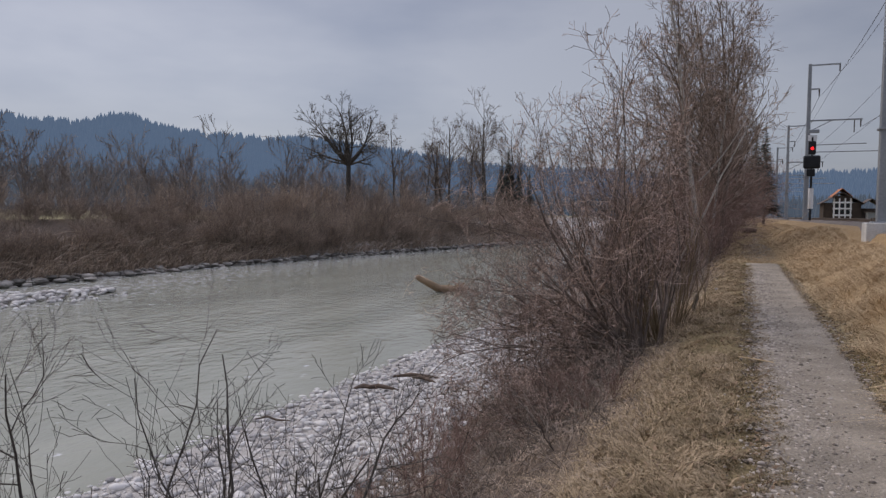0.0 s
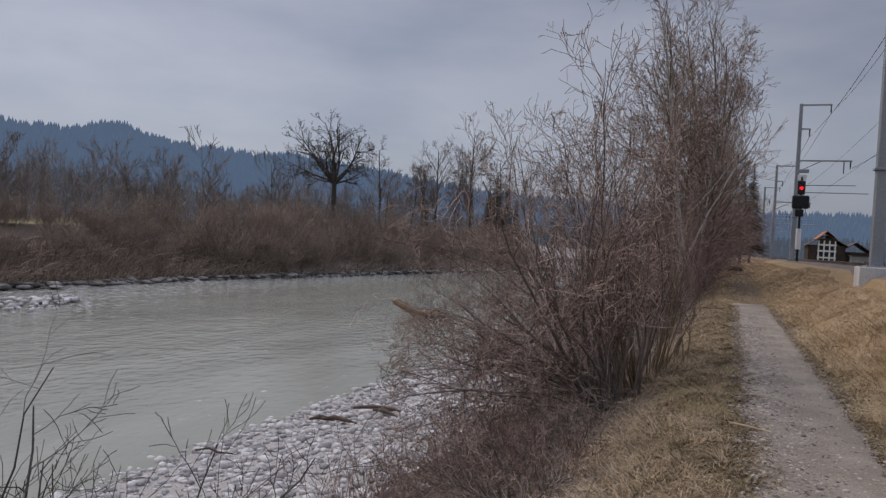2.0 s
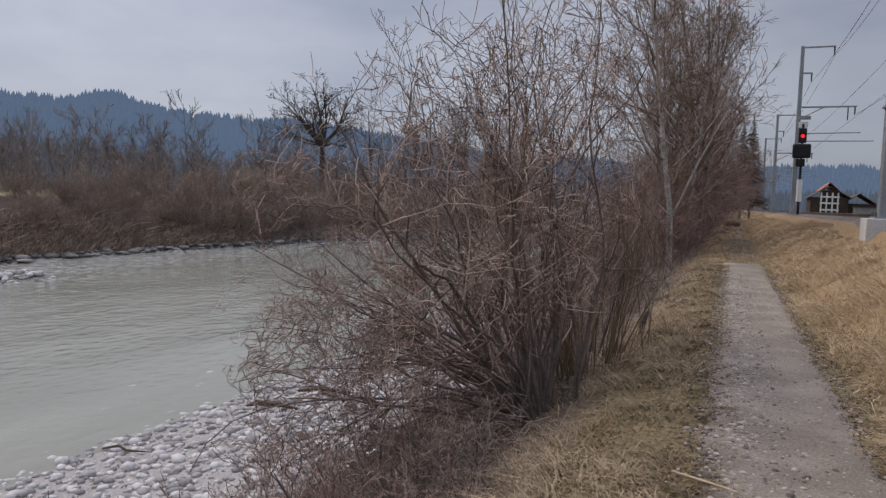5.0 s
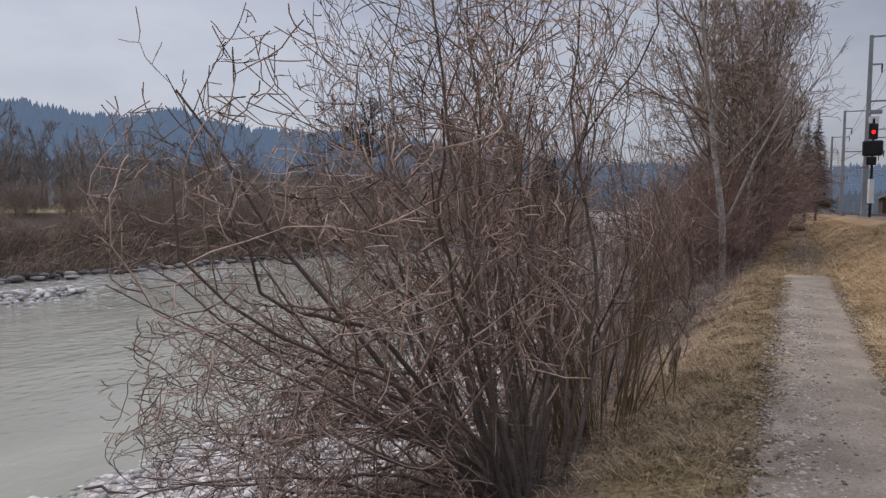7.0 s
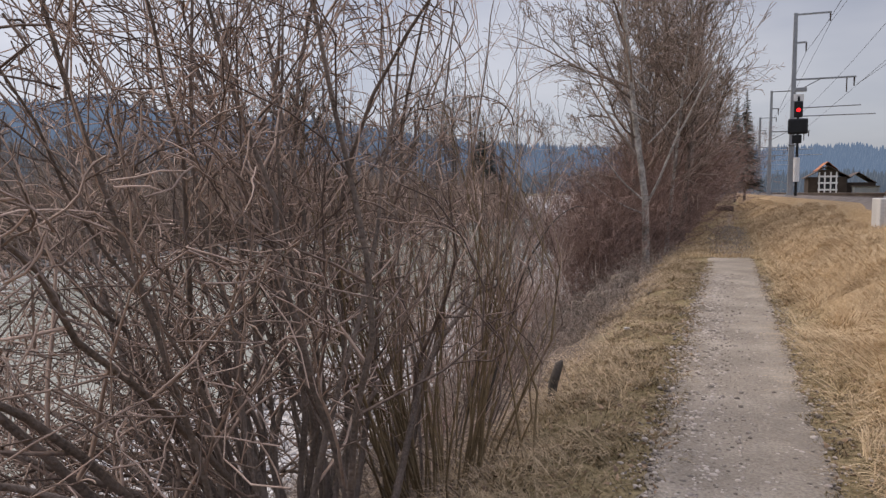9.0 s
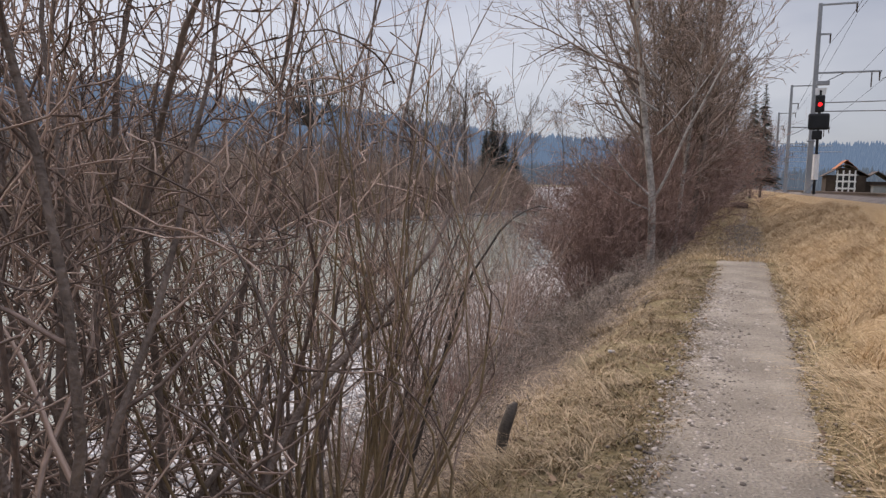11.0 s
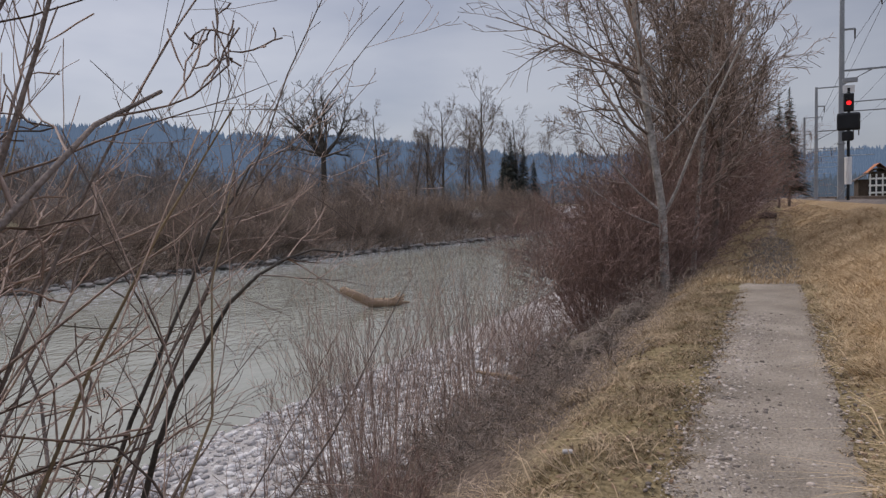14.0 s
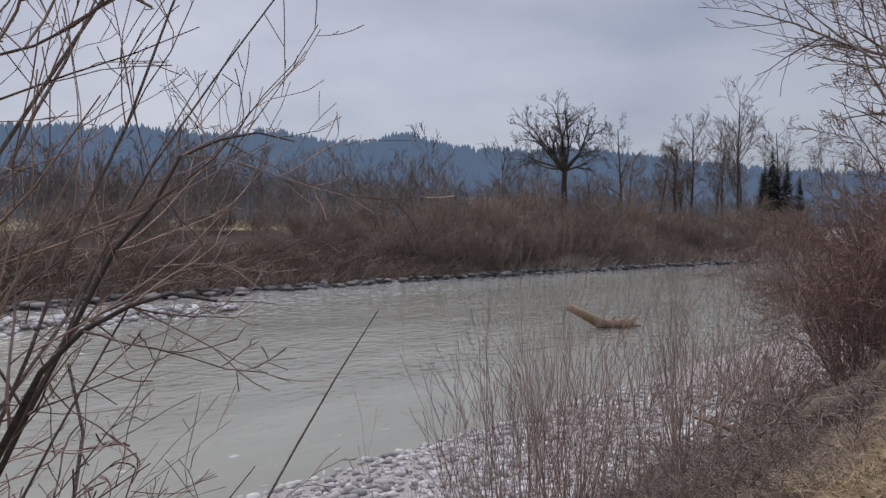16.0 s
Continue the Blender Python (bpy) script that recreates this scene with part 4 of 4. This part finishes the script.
# pale flattened stalks over the lower far bank
rng = np.random.default_rng(52)
n_ = 26000
ys = rng.uniform(-25, 140, n_)
xs = rng.uniform(-55.5, -49.8, n_) + bend(ys)
tagged(new("far_bank_stalks", blades("far_bank_stalks", rng, xs, ys, ground_z(xs, ys), 1.3, 0.05, 1.5, M_LITTER, (0.7, 0.3))), "flattened pale dead stalks on the far bank", "stalks", kind="stuff")
rng = np.random.default_rng(54)
lines = []
for _ in range(900):
    y = rng.uniform(-15, 120)
    x = rng.uniform(-55.0, -50.2) + float(bend(y))
    a, ln = rng.normal(0.9, 0.45), rng.uniform(1.4, 4.2)
    z = float(ground_z(x, y)) + rng.uniform(0.1, 0.9)
    rise = rng.uniform(-0.12, 0.28) * ln
    lines.append(([(x, y, z), (x + 0.3 * math.cos(a) * ln, y + 0.5 * math.sin(a) * ln, z + rise * 0.8 + 0.1), (x + 0.5 * math.cos(a) * ln, y + math.sin(a) * ln, z + rise)], [0.030, 0.022, 0.010]))
v, f = tubes(lines, 3)
M_STALK = mat("bleached_fallen_stems", (0.17, 0.130, 0.098), (0.52, 0.425, 0.335), 0.5, 5, bump=0, island=0.3)
tagged(new("fallen_stems", mesh_np("fallen_stems", v, f, M_STALK)), "long bleached stems lying over the far bank", "stems", kind="stuff")
# bare woods behind the field
FAR = [(6, 0.03, 0.01, 9, 38, 0.42), (4, 0.10, 0.05, 6, 38, 0.5), (3, 0.12, 0.02, 0, 0, 0)]
variants = []
for k in range(4):
    ls = shrub_lines(520 + k, 2, 9.0, 0.11, 14, FAR, 0.6)
    variants.append(tubes([(p, [max(r, 0.03) for r in rr]) for lv in ls for p, rr in lv], 3))
rng = np.random.default_rng(53)
spots = []
for _ in range(420):
    a, d = math.radians(rng.uniform(18, 100)), rng.uniform(100, 210)
    x, y = -math.sin(a) * d, math.cos(a) * d
    if x > -72 + float(bend(y)):
        continue
    spots.append((x, y, float(ground_z(x, y)) - 0.2, rng.uniform(0, 6.28), rng.uniform(0.75, 1.35), rng.uniform(0.8, 1.15)))
for _ in range(90):
    y = rng.uniform(100, 210)
    spots.append((rng.uniform(-11, -4), y, -0.6, rng.uniform(0, 6.28), rng.uniform(0.6, 1.0), 1.0))
    yy = rng.uniform(85, 150)
    spots.append((yy * 0.2 + rng.uniform(1.5, 30), yy, 0.8, rng.uniform(0, 6.28), rng.uniform(1.1, 1.8), 1.0))
tagged(new("far_woods", scattered("far_woods", variants, spots, M_FARWOOD)), "bare hazy brown woods beyond the field", "woods", kind="stuff")


# ---- wood lying about ----
def log(name, pts, rads, material, label, category, group=""):
    ob = thing(name, *pts[0], label, category, group)
    rel = [np.array(p) - np.array(pts[0]) for p in pts]
    v, f = tubes([(rel, rads)], 9)
    rng = np.random.default_rng(len(label))
    v = v + rng.normal(0, max(rads) * 0.06, v.shape)
    part_me("stem", mesh_np("stem", v, f, material), ob)
    return ob


lg = log("stranded_log", [(-21.75, 39.05, -2.85), (-21.65, 39.12, -2.88), (-21.1, 39.65, -3.3), (-20.5, 40.2, -3.72), (-20.0, 40.7, -3.78), (-19.3, 41.3, -3.82), (-19.2, 41.4, -3.82)],
         [0.04, 0.21, 0.25, 0.27, 0.27, 0.24, 0.04], M_WOOD, "stranded tree trunk sticking out of the river", "log")
for a, b, r in (((2.2, 2.0, -0.95), (2.7, 2.5, -0.55), 0.13), ((1.9, 1.7, -0.9), (2.45, 2.0, -0.62), 0.09), ((1.3, 1.2, -0.9), (1.0, 1.3, -1.25), 0.10), ((2.3, 2.2, -0.95), (2.75, 2.3, -0.75), 0.12), ((2.1, 2.1, -0.9), (2.3, 2.7, -0.45), 0.08), ((2.4, 2.3, -1.0), (2.9, 2.7, -1.0), 0.14), ((1.7, 1.6, -0.85), (2.0, 1.5, -0.5), 0.06)):
    part("root_stub", rod(bmesh.new(), a, b, r, r * 0.45, 7), M_WOOD, lg)
log("dead_branch", [(-5.3, 18.75, -1.70), (-4.6, 18.8, -1.78), (-4.0, 18.8, -1.95), (-3.4, 18.85, -1.98), (-2.9, 18.9, -1.75)], [0.03, 0.06, 0.075, 0.08, 0.04], M_WOOD, "broken dead branch lying on the bank slope", "branch")
rng = np.random.default_rng(71)
for k, (x, y, ln) in enumerate(((-3.2, 18.6, 0.9), (-2.9, 19.6, 0.8), (-3.5, 19.9, 0.7), (-2.7, 17.6, 0.6), (-2.5, 16.4, 0.8), (-3.0, 20.6, 0.8), (-2.4, 19.0, 0.6))):
    z = float(ground_z(x, y))
    pts = [(x - ln / 2, y - 0.1, z - 0.1), (x - ln * 0.2, y, z + 0.12), (x + ln * 0.2, y + 0.1, z + 0.18), (x + ln / 2, y + 0.15, z + 0.1)]
    log("earth_clod", pts, [0.10, 0.22, 0.24, 0.12], M_SOIL, "dark clod of washed-out earth and roots on the bank", "clod", "earth clods on the bank")
for x, y, ln, a in ((-9.9, 13.9, 1.5, 20), (-10.4, 12.5, 1.0, 10), (-11.0, 12.6, 0.7, 30), (-9.4, 13.3, 0.9, -15)):
    c_, s_ = math.cos(math.radians(a)) * ln / 2, math.sin(math.radians(a)) * ln / 2
    z = float(ground_z(x, y)) + 0.13
    log("driftwood", [(x - c_, y - s_, z), (x - c_ * 0.3, y - s_ * 0.2 + 0.05, z + 0.05), (x + c_ * 0.4, y + s_ * 0.4, z + 0.03), (x + c_, y + s_, z - 0.02)],
        [0.03, 0.07, 0.06, 0.02], M_WOODWET, "dark driftwood stranded on the gravel bar", "driftwood", "driftwood on the bar")
zt = float(ground_z(-11.8, 9.0)) + 0.12
log("stick", [(-12.2, 8.9, zt), (-11.9, 9.05, zt + 0.06), (-11.6, 8.95, zt + 0.04), (-11.3, 9.15, zt)], [0.02, 0.03, 0.028, 0.012], M_WOODWET, "crooked dark stick on the gravel bar", "stick")
log("stick", [(-0.70, 2.32, 0.05), (-0.55, 2.24, 0.055), (-0.36, 2.18, 0.045)], [0.006, 0.008, 0.004], M_STRAW, "thin pale stick lying in the verge grass", "stick")
log("bark_stub", [(-1.50, 7.9, -0.25), (-1.48, 7.93, -0.05), (-1.44, 7.97, 0.10), (-1.42, 7.99, 0.13)], [0.035, 0.04, 0.035, 0.01], M_DARKTWIG, "short broken dark stub at the bank edge", "stub")
log("log_seat", [(-0.75, 47.8, 0.55), (-0.3, 47.8, 0.58), (0.15, 47.9, 0.55)], [0.2, 0.22, 0.18], M_WOODWET, "dark log lying beside the far end of the path", "log")
bm = bmesh.new()
box(bm, 0, 0, 0.012, 0.065, 0.04, 0.024, 0.009)
pw = tagged(new("white_stone"), "small white stone at the edge of the bank", "stone")
pw.matrix_world = pose(-1.18, 10.27, float(ground_z(-1.18, 10.27)) + 0.04, 0, 0, 20)
part("stone", bm, M_STONE_ONE, pw)

# ---- railway ----
RAIL_Z = 1.10
bm = bmesh.new()
prof = [(3.0, -0.45), (3.3, -0.02), (3.9, 0.26), (6.6, 0.26), (7.3, -0.02)]
for y0, y1 in ((-60, 20), (20, 120), (120, 420)):
    va = [bm.verts.new((x, y0, RAIL_Z + z)) for x, z in prof]
    vb = [bm.verts.new((x, y1, RAIL_Z + z)) for x, z in prof]
    for i in range(len(prof) - 1):
        bm.faces.new((va[i], va[i + 1], vb[i + 1], vb[i]))
bed = new("track_bed")
tagged(bed, "grey-brown ballast bed of the railway", "railway", kind="structure")
part("ballast", bm, M_BALLAST, bed)
for x in (4.53, 5.97):
    bm = bmesh.new()
    box(bm, x, 180, RAIL_Z + 0.385, 0.07, 480, 0.05, 0.008)
    box(bm, x, 180, RAIL_Z + 0.315, 0.02, 480, 0.10)
    box(bm, x, 180, RAIL_Z + 0.265, 0.14, 480, 0.025)
    part("rail", bm, M_RAIL, bed)
bm = bmesh.new()
box(bm, 0, 0, 0, 2.4, 0.24, 0.10, 0.015)
sl = part("sleeper", bm, M_SLEEPER, bed)
sl.matrix_world = pose(5.25, 6.0, RAIL_Z + 0.225)
for k in range(1, 120):
    o = new("sleeper", sl.data)
    o.parent = bed
    o.matrix_world = pose(5.25, 6.0 + 0.62 * k, RAIL_Z + 0.225)


def mast(x, y, z, h, arms, label):
    """A steel overhead-line mast: tapering box pole, base plate with bolts, arms and insulators."""
    ob = thing("overhead_line_mast", x, y, z, label, "mast", "overhead line masts")
    bm = bmesh.new()
    w0, w1 = 0.17, 0.11
    lo = [bm.verts.new((sx * w0, sy * w0, 0)) for sx, sy in ((-1, -1), (1, -1), (1, 1), (-1, 1))]
    hi = [bm.verts.new((sx * w1, sy * w1, h)) for sx, sy in ((-1, -1), (1, -1), (1, 1), (-1, 1))]
    for i in range(4):
        bm.faces.new((lo[i], lo[(i + 1) % 4], hi[(i + 1) % 4], hi[i]))
    bm.faces.new(hi)
    bmesh.ops.bevel(bm, geom=bm.edges[:], offset=0.02, segments=1, affect="EDGES")
    part("pole", bm, M_STEEL, ob)
    bm = box(bmesh.new(), 0, 0, 0.02, 0.62, 0.62, 0.05, 0.01)
    part("base_plate", bm, M_STEEL, ob)
    for sx, sy in ((-1, -1), (1, -1), (1, 1), (-1, 1)):
        part("bolt", rod(bmesh.new(), (sx * 0.25, sy * 0.25, 0.0), (sx * 0.25, sy * 0.25, 0.16), 0.03), M_RAIL, ob)
    for hz_, reach, brace in arms:
        arm = part("arm", box(bmesh.new(), reach / 2, 0, hz_, abs(reach), 0.10, 0.10, 0.01), M_STEEL, ob)
        part("insulator", rod(bmesh.new(), (reach * 0.97, 0, hz_), (reach * 0.97, 0, hz_ - 0.55), 0.05, 0.035), M_TIMBER, arm, "dark ribbed insulator")
        if brace:
            part("brace", rod(bmesh.new(), (0.1, 0, hz_ - 0.75), (reach * 0.45, 0, hz_), 0.03), M_STEEL, arm)
    if len(arms) == 3:
        low = arms[2][0]
        part("drop_bracket", rod(bmesh.new(), (2.9, 0, low), (2.9, 0, low - 0.9), 0.035), M_TIMBER, ob)
        part("steady_tube", rod(bmesh.new(), (0.1, 0, low - 1.75), (3.7, 0, low - 1.7), 0.035), M_STEEL, ob)
        part("steady_tube", rod(bmesh.new(), (0.1, 0, low - 2.25), (4.5, 0, low - 2.25), 0.035), M_STEEL, ob)
    part("collar", box(bmesh.new(), 0, 0, h * 0.28, 0.42, 0.42, 0.07, 0.01), M_STEEL, ob)
    return ob


mast(3.46, 51.8, 1.35, 11.2, ((11.1, 1.95, False), (9.4, 0.65, False), (7.15, 3.4, True)), "grey steel overhead-line mast with three arms")
for y in (78, 104, 130, 156, 182):
    mast(3.5, y, 1.35, 9.9, ((9.8, 1.95, False), (8.2, 0.65, False), (6.0, 3.4, True)), "distant grey steel overhead-line mast")
mast(3.38, 20.3, 1.40, 10.6, ((10.4, 1.95, False), (9.0, 0.65, False)), "near grey steel mast on a concrete foundation")
for x, y, top, w in ((3.36, 20.3, 1.40, 0.95), (3.41, 14.5, 1.38, 0.66)):
    f_ = thing("mast_foundation", x, y, top - 0.9, "pale concrete foundation block set in the slope", "foundation", "foundation blocks")
    part("block", box(bmesh.new(), 0, 0, 0.45, w, w, 0.9, 0.025), M_CONCRETE, f_)
    part("ground_anchor", rod(bmesh.new(), (0, 0, 0.9), (0, 0, 0.93), 0.03), M_RAIL, f_)
# slim service pole on the second block
sp_ = thing("service_pole", 3.95, 18.5, 1.3, "slim grey steel service pole with a cable box", "pole")
part("pole", rod(bmesh.new(), (0, 0, 0), (0, 0, 9.0), 0.055), M_STEEL, sp_)
part("conduit", rod(bmesh.new(), (0.16, 0, 0.4), (0.16, 0, 9.0), 0.03), M_STEEL, sp_)
part("cable_box", box(bmesh.new(), 0.06, 0, 3.4, 0.34, 0.22, 0.28, 0.02), M_STEEL, sp_)
part("lower_box", box(bmesh.new(), 0.08, 0, 0.9, 0.22, 0.18, 0.6, 0.02), M_STEEL, sp_)

# signal
sg = thing("railway_signal", 3.24, 45.0, 1.35, "railway signal showing red on a slim post", "signal")
part("post", rod(bmesh.new(), (0, 0, 0), (0, 0, 5.3), 0.07), M_BLACK, sg)
part("post_sleeve", rod(bmesh.new(), (0, 0, 0.75), (0, 0, 2.05), 0.16, None, 10), M_WHITE, sg, "pale sleeve round the post")
hd_ = part("upper_head", box(bmesh.new(), 0, 0, 4.62, 0.44, 0.24, 0.86, 0.06), M_BLACK, sg)
part("red_lamp", rod(bmesh.new(), (0, -0.16, 4.58), (0, -0.125, 4.58), 0.10, None, 16), M_LAMP, hd_, "lit red lamp")
part("lamp_hood", rod(bmesh.new(), (0, -0.30, 4.80), (0, -0.11, 4.80), 0.10, None, 12), M_BLACK, hd_)
part("main_head", box(bmesh.new(), 0, 0, 3.72, 0.98, 0.24, 0.84, 0.10), M_BLACK, sg, "black square signal board")
part("lower_head", box(bmesh.new(), -0.04, 0, 3.04, 0.48, 0.2, 0.46, 0.05), M_BLACK, sg)
part("number_plate", box(bmesh.new(), 0, 0, 5.25, 0.50, 0.06, 0.34, 0.01), M_WHITE, sg, "white number plate")
part("top_bracket", box(bmesh.new(), 0.06, 0, 5.66, 0.62, 0.2, 0.22, 0.02), M_STEEL, sg)
part("ladder", box(bmesh.new(), -0.2, 0.1, 2.2, 0.03, 0.03, 3.0), M_STEEL, sg)
part("foot_bracket", rod(bmesh.new(), (-0.5, 0, 0.0), (0, 0, 0.7), 0.03), M_STEEL, sg)

# wires
for x, z0, z1, y0, y1, r in ((5.4, 11.9, 11.9, 51.8, 20.3, 0.012), (4.1, 10.2, 10.1, 51.8, 20.3, 0.012), (6.86, 8.0, 8.0, 51.8, -14, 0.014), (5.25, 6.9, 6.9, 200, -30, 0.010), (5.25, 8.3, 8.3, 78, 20, 0.010),
                             (5.4, 11.2, 11.9, 104, 51.8, 0.012), (4.1, 9.4, 10.2, 104, 51.8, 0.012), (5.4, 11.9, 11.9, 20.3, -25, 0.012), (4.1, 10.1, 10.1, 20.3, -25, 0.012)):
    ob = thing("overhead_wire", x, y0, z0, "thin dark overhead railway wire", "wire", "overhead wires")
    pts = [(0, (y1 - y0) * k / 10, (z1 - z0) * k / 10 - 0.5 * (1 - (k / 5 - 1) ** 2)) for k in range(11)]
    v, f = tubes([(pts, [r] * 11)], 4)
    part_me("wire", mesh_np("wire", v, f, M_TIMBER), ob)

# house beyond the line
hs_ = thing("farmhouse", 18.2, 166, 0.9, "timbered farmhouse with orange gable and white lattice front", "house")
hs_.scale = (0.80, 0.80, 0.80)
part("wall", box(bmesh.new(), 0, 0, 2.3, 8.6, 10, 4.6, 0.03), M_TIMBER, hs_)


def prism(w, d, z0, z1, over, lift):
    bm = bmesh.new()
    for s in (-1, 1):
        p = [(0, -d / 2 - over, z1), (s * (w / 2 + over), -d / 2 - over, z0), (s * (w / 2 + over), d / 2 + over, z0), (0, d / 2 + over, z1)]
        lo = [bm.verts.new(q) for q in p]
        hi = [bm.verts.new((q[0], q[1], q[2] + lift)) for q in p]
        bm.faces.new(lo)
        bm.faces.new(hi)
        for i in range(4):
            bm.faces.new((lo[i], lo[(i + 1) % 4], hi[(i + 1) % 4], hi[i]))
    bmesh.ops.recalc_face_normals(bm, faces=bm.faces[:])
    return bm


part("roof", prism(8.6, 10, 4.3, 7.2, 0.7, 0.18), M_TILEOLD, hs_)
part("roof_cap", prism(4.0, 9.4, 6.2, 8.3, 0.3, 0.12), M_TILE, hs_, "orange tiled gable cap")
part("gable", box(bmesh.new(), 0, -4.95, 5.2, 4.4, 0.2, 2.4, 0.02), M_TIMBER, hs_)
for x in (-1.9, -0.65, 0.65, 1.9):
    part("white_post", box(bmesh.new(), x, -5.15, 3.2, 0.34, 0.16, 5.2, 0.02), M_WHITE, hs_)
for z in (1.4, 3.1, 4.7):
    part("white_rail", box(bmesh.new(), 0, -5.22, z, 4.4, 0.12, 0.42, 0.02), M_WHITE, hs_)
for x in (-1.27, 0, 1.27):
    for z in (2.3, 3.9):
        win = part("window", box(bmesh.new(), x, -5.06, z, 0.8, 0.06, 0.9, 0.01), M_GLASS, hs_)
part("annexe_wall", box(bmesh.new(), 7.5, 1.5, 1.6, 6.6, 8, 3.2, 0.03), M_TIMBER, hs_)
an = part("annexe_roof", prism(6.6, 8, 3.0, 5.6, 0.6, 0.18), M_TILEOLD, hs_)
an.location = (7.0, 1.5, 0.0)
shed = thing("shed", 24.5, 160, 1.0, "low pale blue-grey shed beside the farmhouse", "shed")
part("wall", box(bmesh.new(), 0, 0, 0.8, 4.2, 3, 1.6, 0.02), M_STEEL, shed)
part("roof", box(bmesh.new(), 0, 0, 1.68, 4.6, 3.4, 0.14, 0.02), M_TILEOLD, shed)
